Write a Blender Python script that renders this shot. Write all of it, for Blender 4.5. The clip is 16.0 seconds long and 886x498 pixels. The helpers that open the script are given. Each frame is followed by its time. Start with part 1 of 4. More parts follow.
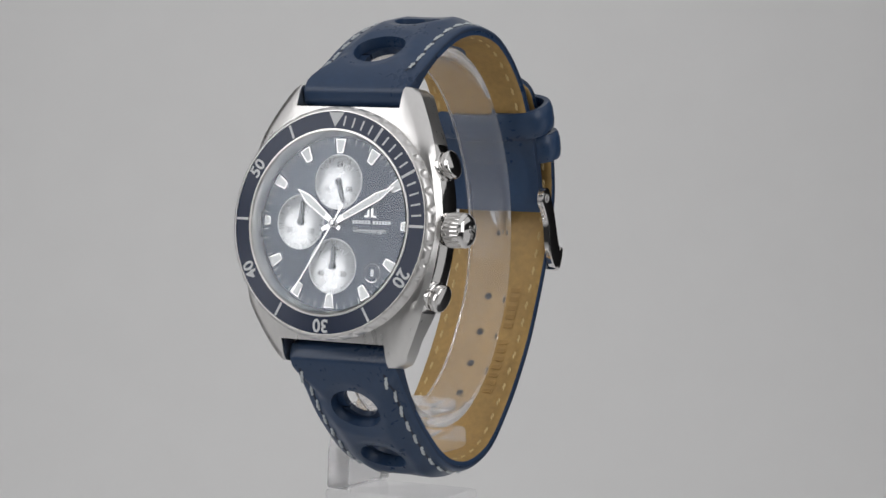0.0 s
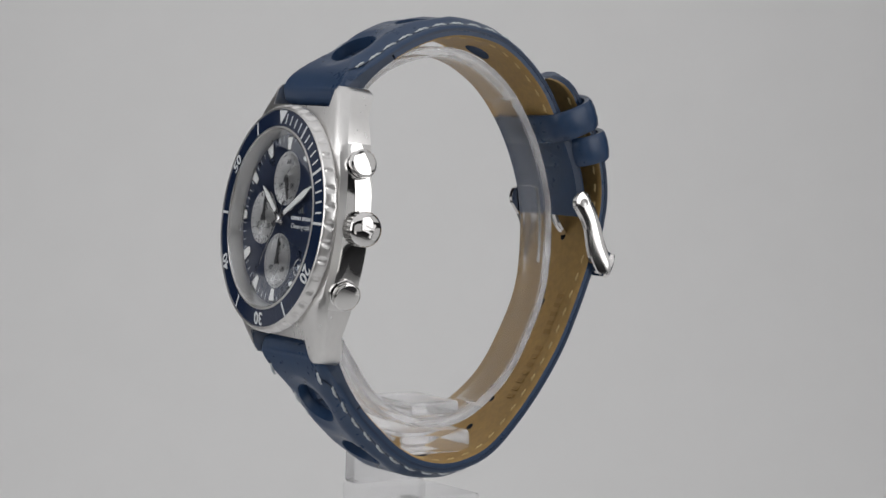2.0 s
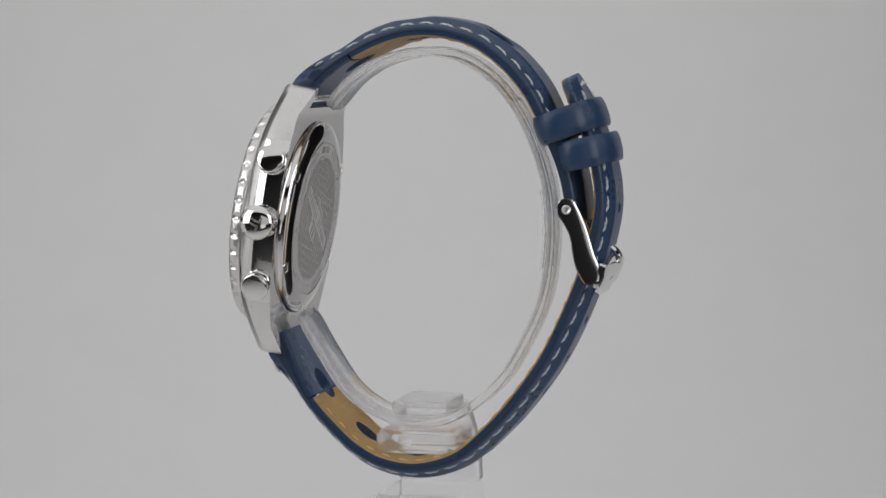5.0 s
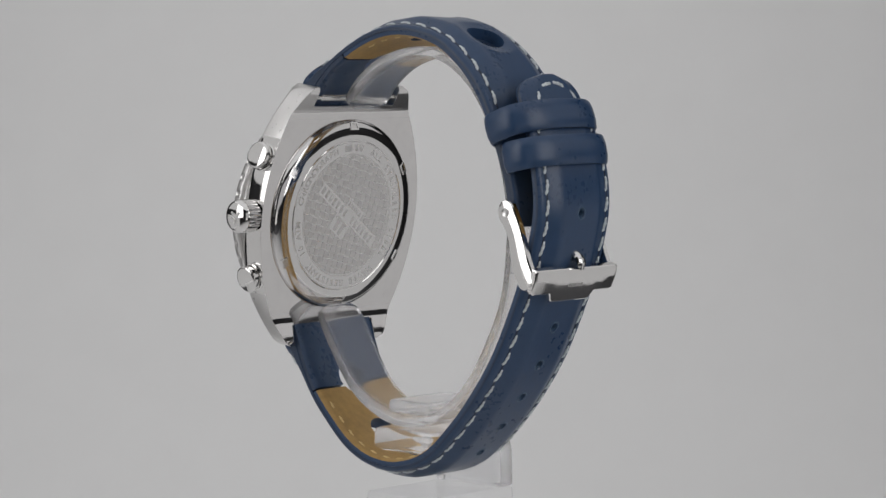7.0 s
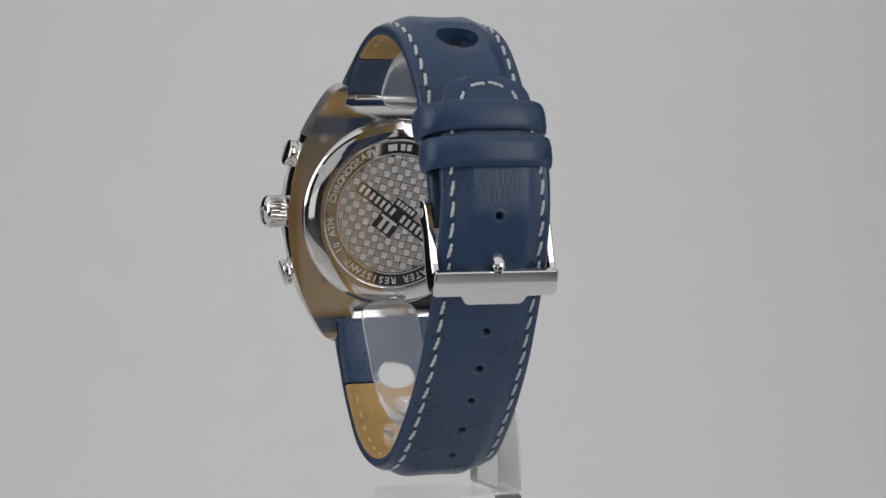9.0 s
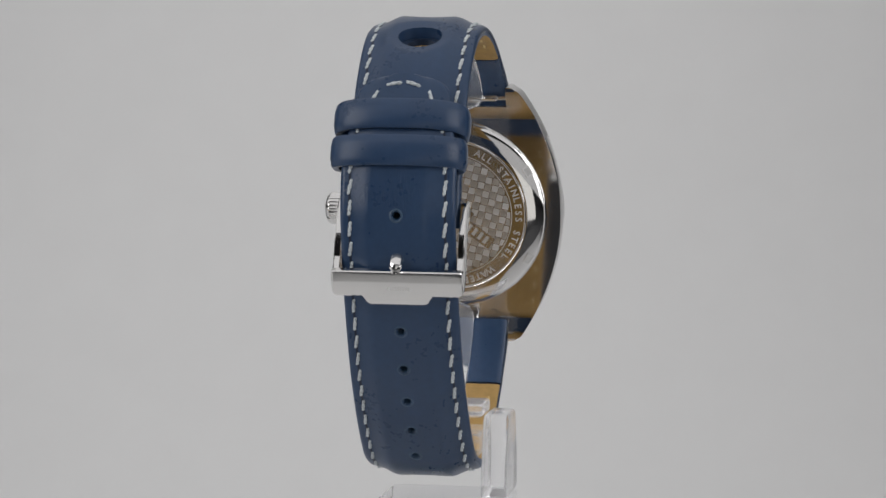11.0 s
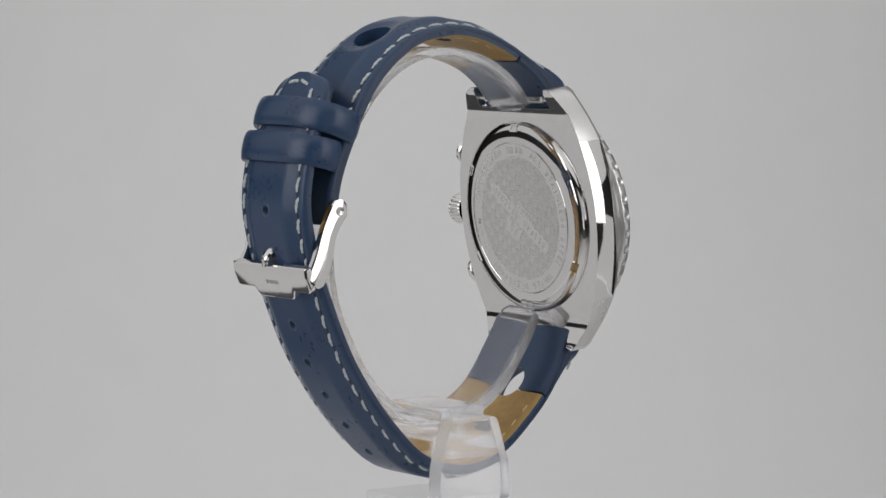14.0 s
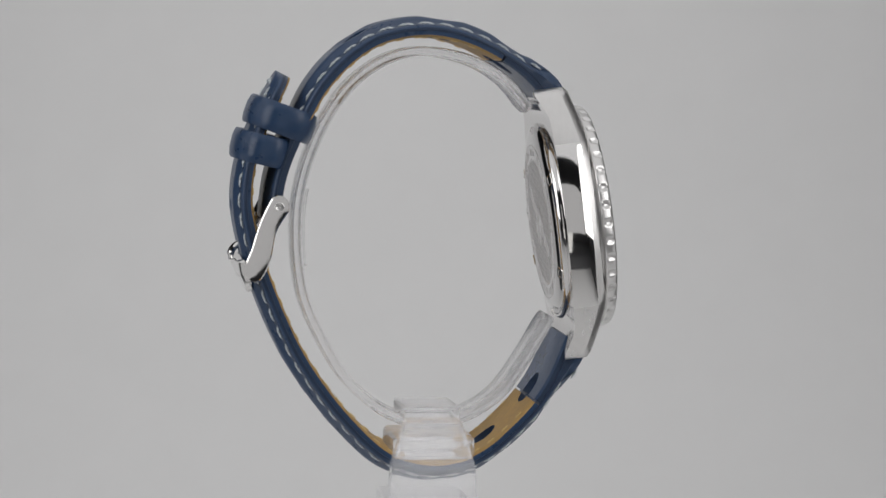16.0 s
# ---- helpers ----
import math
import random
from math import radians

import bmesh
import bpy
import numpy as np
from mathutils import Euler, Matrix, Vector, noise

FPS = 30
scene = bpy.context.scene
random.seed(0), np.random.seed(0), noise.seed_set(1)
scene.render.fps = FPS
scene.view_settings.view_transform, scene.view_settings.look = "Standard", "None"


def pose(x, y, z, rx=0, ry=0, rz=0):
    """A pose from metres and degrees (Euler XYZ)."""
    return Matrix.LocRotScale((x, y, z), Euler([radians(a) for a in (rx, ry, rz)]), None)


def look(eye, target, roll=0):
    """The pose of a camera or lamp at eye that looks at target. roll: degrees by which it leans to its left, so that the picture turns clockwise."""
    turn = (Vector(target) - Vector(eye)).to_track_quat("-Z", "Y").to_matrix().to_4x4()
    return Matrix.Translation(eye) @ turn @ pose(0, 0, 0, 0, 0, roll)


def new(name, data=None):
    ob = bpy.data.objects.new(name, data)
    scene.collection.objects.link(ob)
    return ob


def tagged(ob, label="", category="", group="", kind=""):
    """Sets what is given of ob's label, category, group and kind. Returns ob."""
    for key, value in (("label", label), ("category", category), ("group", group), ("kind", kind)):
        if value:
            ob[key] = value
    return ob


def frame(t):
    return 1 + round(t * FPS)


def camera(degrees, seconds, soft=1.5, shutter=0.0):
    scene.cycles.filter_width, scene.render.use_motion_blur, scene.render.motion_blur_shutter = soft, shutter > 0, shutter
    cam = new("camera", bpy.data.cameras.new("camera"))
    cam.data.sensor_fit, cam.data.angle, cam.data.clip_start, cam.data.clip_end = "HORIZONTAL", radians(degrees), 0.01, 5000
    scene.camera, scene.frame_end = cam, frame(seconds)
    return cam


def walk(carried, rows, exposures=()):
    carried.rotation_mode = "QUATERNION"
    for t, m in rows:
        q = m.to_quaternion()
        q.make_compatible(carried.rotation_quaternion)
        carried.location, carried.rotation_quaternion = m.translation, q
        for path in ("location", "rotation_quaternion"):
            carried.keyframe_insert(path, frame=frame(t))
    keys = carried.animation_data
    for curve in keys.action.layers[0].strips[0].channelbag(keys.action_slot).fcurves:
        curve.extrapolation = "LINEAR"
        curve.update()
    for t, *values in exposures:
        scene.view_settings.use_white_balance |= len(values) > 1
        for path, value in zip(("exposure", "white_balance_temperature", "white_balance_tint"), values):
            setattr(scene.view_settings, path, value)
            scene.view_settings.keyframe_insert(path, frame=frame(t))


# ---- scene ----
# A wristwatch on a clear display stand, turned in front of a fixed camera.
# Local plan of watch and stand in millimetres: x across the strap, y towards the dial, z up, turning axis at x = y = 0.
H0 = 0.052          # height of the plan's zero above the turning post
MM = 0.001

# ---------- camera ----------
cam = camera(17.57, 16.0, soft=1.5)
EYE = (0.0, -0.5060, H0 + 0.0374)
AIM = (0.00314, 0.0, H0)
walk(cam, [(0.0, look(EYE, AIM, 0.52)), (16.0, look(EYE, AIM, 0.52))], exposures=[(0.0, -0.02), (1.5, 0.03), (7.5, 0.02), (10.5, 0.08), (12.0, 0.10), (14.2, 0.10), (16.0, 0.03)])

# ---------- world and lights ----------
world = bpy.data.worlds.new("studio")
world.use_nodes = True
world.node_tree.nodes["Background"].inputs[0].default_value = (0.9, 0.93, 1.0, 1)
world.node_tree.nodes["Background"].inputs[1].default_value = 0.02
scene.world = world


RIG = -2.8


def softbox(name, eye, target, w, h, watts, colour=(1, 1, 1)):
    """A rectangular studio softbox; the rig stands turned a little from the camera's line."""
    lamp = bpy.data.lights.new(name, "AREA")
    lamp.shape, lamp.size, lamp.size_y, lamp.energy, lamp.color = "RECTANGLE", w, h, watts, colour
    ob = new(name, lamp)
    ob.matrix_world = Matrix.Rotation(radians(RIG), 4, "Z") @ look(eye, target)
    return ob


softbox("softbox_top", (-0.1, -0.36, 1.15), (-0.1, -0.36, 0), 2.5, 2.5, 12.2, (1.0, 0.995, 1.0))
for sx in (-1, 1):
    # white side panels, and the two key lights beside the camera
    y, w = (0.045, 1.03) if sx < 0 else (0.08, 0.77)
    softbox("side_panel", (sx * 0.95, y, -0.25), (0, y, -0.25), w, 0.60, 0.80 * w, (1.0, 0.99, 0.99))
    uz, uh = (0.55, 0.64) if sx < 0 else (0.58, 0.58)
    softbox("upper_panel", (sx * 0.95, 0.0, uz), (0, 0.0, uz), 1.1, uh, 1.68 * uh, (1.0, 0.99, 0.99))
    kx, ky, kw = (-0.949, -0.576, 0.71) if sx < 0 else (0.942, -0.587, 0.69)
    softbox("key_softbox", (kx, ky, 0.44), (0, 0, 0.40), kw, 0.95, 5.4 * kw, (1.0, 0.99, 0.99))
softbox("front_panel", (0.47, -1.5, 0.22), (0.47, 0, 0.22), 1.45, 0.75, 1.4, (1.0, 0.99, 0.99))
softbox("low_panel", (0, -1.5, -0.31), (0, 0, -0.31), 0.6, 0.32, 0.42, (1.0, 0.98, 0.94))


# ---------- materials ----------
def mat(name, colour, rough=0.5, metal=0.0, noise_scale=0, vary=0.0, bump=0.0, bump_scale=0, rough_vary=0.0, spec=0.5, coat=0.0, stretch=None):
    """Principled surface with two scales of variation and a fine relief."""
    m = bpy.data.materials.new(name)
    m.use_nodes = True
    nt = m.node_tree
    b = nt.nodes["Principled BSDF"]
    b.inputs["Base Color"].default_value = (*colour, 1)
    b.inputs["Roughness"].default_value = rough
    b.inputs["Metallic"].default_value = metal
    b.inputs["Specular IOR Level"].default_value = spec
    b.inputs["Coat Weight"].default_value = coat
    co = nt.nodes.new("ShaderNodeTexCoord")
    mp = nt.nodes.new("ShaderNodeMapping")
    if stretch:
        mp.inputs["Scale"].default_value = stretch
    nt.links.new(co.outputs["Object"], mp.inputs["Vector"])
    if noise_scale:
        n1 = nt.nodes.new("ShaderNodeTexNoise")
        n1.inputs["Scale"].default_value, n1.inputs["Detail"].default_value = noise_scale, 3
        nt.links.new(mp.outputs[0], n1.inputs["Vector"])
        n2 = nt.nodes.new("ShaderNodeTexNoise")
        n2.inputs["Scale"].default_value, n2.inputs["Detail"].default_value = noise_scale * 0.13, 3
        nt.links.new(mp.outputs[0], n2.inputs["Vector"])
        add = nt.nodes.new("ShaderNodeMath")
        add.operation = "ADD"
        nt.links.new(n1.outputs["Fac"], add.inputs[0])
        nt.links.new(n2.outputs["Fac"], add.inputs[1])
        if vary:
            r = nt.nodes.new("ShaderNodeMapRange")
            r.inputs["From Min"].default_value, r.inputs["From Max"].default_value = 0.6, 1.4
            r.inputs["To Min"].default_value, r.inputs["To Max"].default_value = 1 - vary, 1 + vary
            nt.links.new(add.outputs[0], r.inputs["Value"])
            mx = nt.nodes.new("ShaderNodeVectorMath")
            mx.operation = "SCALE"
            mx.inputs[0].default_value = colour
            nt.links.new(r.outputs[0], mx.inputs["Scale"])
            nt.links.new(mx.outputs[0], b.inputs["Base Color"])
        if rough_vary:
            r = nt.nodes.new("ShaderNodeMapRange")
            r.inputs["From Min"].default_value, r.inputs["From Max"].default_value = 0.6, 1.4
            r.inputs["To Min"].default_value, r.inputs["To Max"].default_value = max(0.02, rough - rough_vary), rough + rough_vary
            nt.links.new(add.outputs[0], r.inputs["Value"])
            nt.links.new(r.outputs[0], b.inputs["Roughness"])
    if bump:
        v = nt.nodes.new("ShaderNodeTexNoise")
        v.inputs["Scale"].default_value, v.inputs["Detail"].default_value = bump_scale, 4
        nt.links.new(mp.outputs[0], v.inputs["Vector"])
        bp = nt.nodes.new("ShaderNodeBump")
        bp.inputs["Strength"].default_value, bp.inputs["Distance"].default_value = bump, 0.0002
        nt.links.new(v.outputs["Fac"], bp.inputs["Height"])
        nt.links.new(bp.outputs[0], b.inputs["Normal"])
    return m


def clear(name, ior, tint, rough=0.0, body=1.0):
    m = bpy.data.materials.new(name)
    m.use_nodes = True
    b = m.node_tree.nodes["Principled BSDF"]
    b.inputs["Base Color"].default_value = (*tint, 1)
    b.inputs["Transmission Weight"].default_value = body
    b.inputs["IOR"].default_value, b.inputs["Roughness"].default_value = ior, rough
    return m


def leather(name, colour, rough, vary, creases):
    """Smooth finished leather: pores and faint creases over broad tone shifts."""
    m = mat(name, colour, rough, 0, 900, vary, rough_vary=0.07, spec=0.45)
    nt = m.node_tree
    b = nt.nodes["Principled BSDF"]
    co = next(n for n in nt.nodes if n.type == "TEX_COORD")
    fine = nt.nodes.new("ShaderNodeTexNoise")
    fine.inputs["Scale"].default_value, fine.inputs["Detail"].default_value = 1300, 1
    broad = nt.nodes.new("ShaderNodeTexNoise")
    broad.inputs["Scale"].default_value, broad.inputs["Detail"].default_value, broad.inputs["Distortion"].default_value = 330, 3, 0.6
    add = nt.nodes.new("ShaderNodeMath")
    add.operation = "MULTIPLY_ADD"
    add.inputs[1].default_value = creases
    for n in (fine, broad):
        nt.links.new(co.outputs["Object"], n.inputs["Vector"])
    nt.links.new(broad.outputs["Fac"], add.inputs[0])
    nt.links.new(fine.outputs["Fac"], add.inputs[2])
    bp = nt.nodes.new("ShaderNodeBump")
    bp.inputs["Strength"].default_value, bp.inputs["Distance"].default_value = 0.12, 0.00012
    nt.links.new(add.outputs[0], bp.inputs["Height"])
    nt.links.new(bp.outputs[0], b.inputs["Normal"])
    return m


STEEL = mat("polished_steel", (0.80, 0.79, 0.78), 0.06, 1.0, 300, 0.02, rough_vary=0.02)
SATIN = mat("satin_steel", (0.78, 0.77, 0.76), 0.30, 1.0, 1200, 0.04, bump=0.03, bump_scale=900, rough_vary=0.05, stretch=(1, 1, 0.05))
BACKSTEEL = mat("mirror_steel", (0.76, 0.75, 0.745), 0.05, 1.0, 250, 0.03, rough_vary=0.02)
BEZEL = mat("bezel_steel", (0.80, 0.79, 0.78), 0.3, 1.0, 500, 0.03, rough_vary=0.03)
FROST = mat("frosted_steel", (0.80, 0.785, 0.785), 0.45, 1.0, 900, 0.06, rough_vary=0.06)
FROST_DULL = mat("engraved_steel", (0.72, 0.705, 0.70), 0.33, 1.0, 900, 0.06, rough_vary=0.06)
FLATBACK = mat("soft_mirror_steel", (0.79, 0.775, 0.77), 0.07, 1.0, 250, 0.05, rough_vary=0.03)
FIELD = mat("etched_ground", (0.70, 0.69, 0.68), 0.14, 1.0, 900, 0.06)
BLUE = leather("navy_leather", (0.025, 0.055, 0.120), 0.31, 0.12, 0.8)


def creased(m, centre, reach, depth):
    """Fine creases pressed into a leather round one place, where the strap bends under its keeper."""
    nt = m.node_tree
    co = next(n for n in nt.nodes if n.type == "TEX_COORD")
    bp = next(n for n in nt.nodes if n.type == "BUMP")
    old = bp.inputs["Height"].links[0].from_socket
    dist = nt.nodes.new("ShaderNodeVectorMath")
    dist.operation = "DISTANCE"
    dist.inputs[1].default_value = centre
    mask = nt.nodes.new("ShaderNodeMapRange")
    mask.inputs["From Min"].default_value, mask.inputs["From Max"].default_value = 0.35 * reach, reach
    mask.inputs["To Min"].default_value, mask.inputs["To Max"].default_value = depth, 0.0
    mp = nt.nodes.new("ShaderNodeMapping")
    mp.inputs["Scale"].default_value = (1.0, 0.5, 0.22)
    lines = nt.nodes.new("ShaderNodeTexNoise")
    lines.inputs["Scale"].default_value, lines.inputs["Detail"].default_value, lines.inputs["Distortion"].default_value = 1500, 2, 0.8
    add = nt.nodes.new("ShaderNodeMath")
    add.operation = "MULTIPLY_ADD"
    nt.links.new(co.outputs["Object"], dist.inputs[0])
    nt.links.new(dist.outputs["Value"], mask.inputs["Value"])
    nt.links.new(co.outputs["Object"], mp.inputs["Vector"])
    nt.links.new(mp.outputs[0], lines.inputs["Vector"])
    nt.links.new(lines.outputs["Fac"], add.inputs[0])
    nt.links.new(mask.outputs[0], add.inputs[1])
    nt.links.new(old, add.inputs[2])
    nt.links.new(add.outputs[0], bp.inputs["Height"])


creased(BLUE, (0.0005, -0.0345, H0 + 0.0125), 0.0068, 8.0)
WORN = leather("worn_leather", (0.045, 0.085, 0.145), 0.3, 0.25, 1.2)
TAN = leather("tan_lining", (0.42, 0.265, 0.09), 0.55, 0.2, 2.2)
EDGE = mat("edge_paint", (0.019, 0.038, 0.080), 0.42, 0, 700, 0.2)
# navy darkened to stand for the shade in the stitch grooves
GROOVE_SHADE = mat("stitch_channel_shade", (0.010, 0.018, 0.040), 0.6, 0, 900, 0.2)
THREAD = mat("white_thread", (0.62, 0.66, 0.68), 0.75, 0, 2500, 0.15, bump=0.5, bump_scale=4000)
CREAM = mat("cream_thread", (0.66, 0.5, 0.24), 0.75, 0, 2500, 0.12)
ACRYLIC = clear("clear_acrylic", 1.26, (0.97, 0.97, 0.98), 0.12, 0.80)
THIN = clear("thin_acrylic", 1.07, (0.98, 0.98, 0.985), 0.05, 0.93)
FILM = clear("clear_film", 1.12, (0.97, 0.97, 0.975), 0.03, 1.0)
FROSTED = clear("cloudy_acrylic", 1.18, (0.95, 0.95, 0.96), 0.24, 0.935)
CRYSTAL = clear("watch_crystal", 1.55, (0.97, 0.985, 1.0))
CRYSTAL.node_tree.nodes["Principled BSDF"].inputs["Specular Tint"].default_value = (0.84, 0.91, 1.0, 1)
DIALBLUE = mat("dial_blue", (0.006, 0.014, 0.042), 0.30, 0.2, 600, 0.15, rough_vary=0.05)
INSERT = mat("insert_blue", (0.010, 0.021, 0.056), 0.17, 0.1, 500, 0.1, rough_vary=0.04, spec=0.42)
SILVER = mat("silver_subdial", (0.70, 0.70, 0.705), 0.30, 0.9, 1400, 0.05, rough_vary=0.05)
b = SILVER.node_tree.nodes["Principled BSDF"]
b.inputs["Anisotropic"].default_value = 0.85
tangent = SILVER.node_tree.nodes.new("ShaderNodeTangent")
tangent.direction_type, tangent.axis = "RADIAL", "Z"
SILVER.node_tree.links.new(tangent.outputs[0], b.inputs["Tangent"])
LUME = mat("white_lume", (0.80, 0.81, 0.80), 0.5, 0, 900, 0.04)
PRINT = mat("white_print", (0.72, 0.74, 0.76), 0.5, 0, 900, 0.03)
DARK = mat("dark_print", (0.02, 0.022, 0.03), 0.45, 0, 900, 0.1)
GREYHAND = mat("grey_hand", (0.11, 0.11, 0.115), 0.3, 0.8, 600, 0.1)
PAPER = mat("grey_paper", (0.83, 0.83, 0.83), 0.9, 0, 40, 0.015, spec=0.1)
ROOMGREY = mat("room_grey", (0.10, 0.10, 0.105), 0.9, 0, 3, 0.1)


# ---------- mesh helpers ----------
def part(name, bm, material, parent=None, label="", sharp=38, raw=False):
    """One mesh object, drawn in millimetres, under a thing or a part."""
    if not raw:
        for v in bm.verts:
            v.co = Vector((v.co.x * MM, v.co.y * MM, v.co.z * MM + H0))
    bmesh.ops.recalc_face_normals(bm, faces=bm.faces[:])
    lim = radians(sharp)
    for f in bm.faces:
        f.smooth = True
    for e in bm.edges:
        if len(e.link_faces) == 2 and e.calc_face_angle(0) > lim:
            e.smooth = False
    me = bpy.data.meshes.new(name)
    bm.to_mesh(me)
    bm.free()
    for m in (material if isinstance(material, (list, tuple)) else [material]):
        me.materials.append(m)
    ob = new(name, me)
    if parent:
        ob.parent = parent
    if label:
        tagged(ob, label)
    return ob


def piece(name, mesh, m, parent):
    """A small repeated piece on shared mesh data at the pose m (metres)."""
    ob = new(name, mesh)
    ob.parent = parent
    ob.matrix_basis = m
    return ob


def small_mesh(name, bm, material):
    for v in bm.verts:
        v.co *= MM
    bmesh.ops.recalc_face_normals(bm, faces=bm.faces[:])
    for f in bm.faces:
        f.smooth = True
    for e in bm.edges:
        if len(e.link_faces) == 2 and e.calc_face_angle(0) > radians(50):
            e.smooth = False
    me = bpy.data.meshes.new(name)
    bm.to_mesh(me)
    bm.free()
    me.materials.append(material)
    return me


def place(m):
    """A pose in plan millimetres to one in metres."""
    q = m.copy()
    q.translation = Vector((m.translation.x * MM, m.translation.y * MM, m.translation.z * MM + H0))
    return q


def lathe(bm, profile, m, steps=96, wave=None):
    """Turns (radius, height) pairs round the local z of m."""
    rings = []
    for r, h in profile:
        ring = []
        for i in range(steps):
            a = 2 * math.pi * i / steps
            k = r + (wave(r, h, a) if wave else 0)
            ring.append(bm.verts.new(m @ Vector((k * math.cos(a), k * math.sin(a), h))))
        rings.append(ring)
    for p, q in zip(rings, rings[1:]):
        for i in range(steps):
            j = (i + 1) % steps
            bm.faces.new((p[i], p[j], q[j], q[i]))
    return rings


def cap(bm, ring):
    bm.faces.new(ring)


def slab(bm, pts, m, h0, h1):
    """A flat outline (local x, y) given thickness along the local z of m."""
    lo = [bm.verts.new(m @ Vector((x, y, h0))) for x, y in pts]
    hi = [bm.verts.new(m @ Vector((x, y, h1))) for x, y in pts]
    bm.faces.new(lo[::-1])
    bm.faces.new(hi)
    n = len(pts)
    for i in range(n):
        j = (i + 1) % n
        bm.faces.new((lo[i], lo[j], hi[j], hi[i]))


def box(bm, x0, x1, y0, y1, z0, z1):
    slab(bm, [(x0, y0), (x1, y0), (x1, y1), (x0, y1)], Matrix.Identity(4), z0, z1)


def bevelled(ob, width, segments=2, angle=40):
    b = ob.modifiers.new("bevel", "BEVEL")
    b.harden_normals = True
    b.width, b.segments, b.limit_method, b.angle_limit = width * MM, segments, "ANGLE", radians(angle)
    return ob


def letters(text, size, m, depth=0.05, spacing=1.0, bold=0.0):
    """Built-in font as a mesh, centred on the local origin of m."""
    cu = bpy.data.curves.new("text", "FONT")
    cu.body, cu.size, cu.extrude, cu.align_x, cu.align_y = text, size, depth / 2, "CENTER", "CENTER"
    cu.space_character, cu.resolution_u, cu.offset = spacing, 3, bold
    ob = new("text", cu)
    me = bpy.data.meshes.new_from_object(ob.evaluated_get(bpy.context.evaluated_depsgraph_get()))
    bm = bmesh.new()
    bm.from_mesh(me)
    bmesh.ops.transform(bm, matrix=m, verts=bm.verts[:])
    bpy.data.objects.remove(ob)
    bpy.data.meshes.remove(me)
    bpy.data.curves.remove(cu)
    return bm


def join(bms):
    out = bmesh.new()
    for b in bms:
        me = bpy.data.meshes.new("tmp")
        b.to_mesh(me)
        b.free()
        out.from_mesh(me)
        bpy.data.meshes.remove(me)
    return out


def spline(points, step=0.4):
    """A smooth path through plan points (y, z), at even steps; returns points, tangents, outward normals and the steps' lengths."""
    p = [Vector(q) for q in points]
    p = [2 * p[0] - p[1]] + p + [2 * p[-1] - p[-2]]
    fine = []
    for a, b, c, d in zip(p, p[1:], p[2:], p[3:]):
        for i in range(40):
            t = i / 40
            fine.append(0.5 * ((2 * b) + (c - a) * t + (2 * a - 5 * b + 4 * c - d) * t * t + (3 * b - a - 3 * c + d) * t ** 3))
    fine.append(p[-2])
    acc = [0.0]
    for a, b in zip(fine, fine[1:]):
        acc.append(acc[-1] + (b - a).length)
    n = max(2, round(acc[-1] / step))
    s = np.linspace(0, acc[-1], n + 1)
    ys, zs = np.interp(s, acc, [f.x for f in fine]), np.interp(s, acc, [f.y for f in fine])
    ty, tz = np.gradient(ys, s), np.gradient(zs, s)
    k = np.ones(9) / 9
    ty, tz = (np.convolve(np.pad(c, 4, mode="edge"), k, "valid") for c in (ty, tz))
    ln = np.hypot(ty, tz)
    ty, tz = ty / ln, tz / ln
    ny, nz = -tz, ty
    if np.sum(ny * ys + nz * zs) < 0:
        ny, nz = -ny, -nz
    return s, ys, zs, ty, tz, ny, nz

# ---------- the studio ----------
def studio():
    """A paper sweep behind, a dim room round it and the slim post of the turning stage."""
    bm = bmesh.new()
    R = 0.78
    wide = lambda z: 1.0 if z < -0.495 else 0.58       # broad on the floor, narrower where it rises
    prof = [(-1.0, -0.5), (0.97 - R, -0.5)]
    for i in range(1, 33):
        a = math.pi / 2 * i / 32
        prof.append((0.97 - R + R * math.sin(a), -0.5 + R * (1 - math.cos(a))))
    prof += [(0.97, 0.6), (0.97, 1.25)]
    rows = [[bm.verts.new((x, y, z)) for x in (-wide(z), wide(z))] for y, z in prof]
    for a, b in zip(rows, rows[1:]):
        bm.faces.new((a[0], a[1], b[1], b[0]))
    back = part("backdrop", bm, PAPER, raw=True)
    sol = back.modifiers.new("thickness", "SOLIDIFY")
    sol.thickness, sol.offset = 0.002, -1
    tagged(back, "seamless light grey paper sweep behind the watch", "backdrop", kind="structure")
    for name, b in (("floor", (-2.5, 2.5, -2.5, 2.5, -0.6, -0.52)), ("ceiling", (-2.5, 2.5, -2.5, 2.5, 1.9, 2.0)),
                    ("wall_south", (-2.5, 2.5, -2.6, -2.5, -0.52, 1.9)), ("wall_north", (-2.5, 2.5, 2.5, 2.6, -0.52, 1.9)),
                    ("wall_west", (-2.6, -2.5, -2.5, 2.5, -0.52, 1.9)), ("wall_east", (2.5, 2.6, -2.5, 2.5, -0.52, 1.9))):
        bm = bmesh.new()
        box(bm, *b)
        tagged(part(name, bm, ROOMGREY, raw=True), "plain dim grey studio " + name.split("_")[0], name.split("_")[0], kind="structure")
    bm = bmesh.new()
    r = lathe(bm, [(0.028, -0.498), (0.028, -0.0015), (0.0265, 0.0)], Matrix.Identity(4), 48)
    cap(bm, r[0])
    cap(bm, r[-1])
    tagged(part("turning_post", bm, PAPER, raw=True), "slim grey post of the turning stage under the stand", "post", kind="structure")


studio()

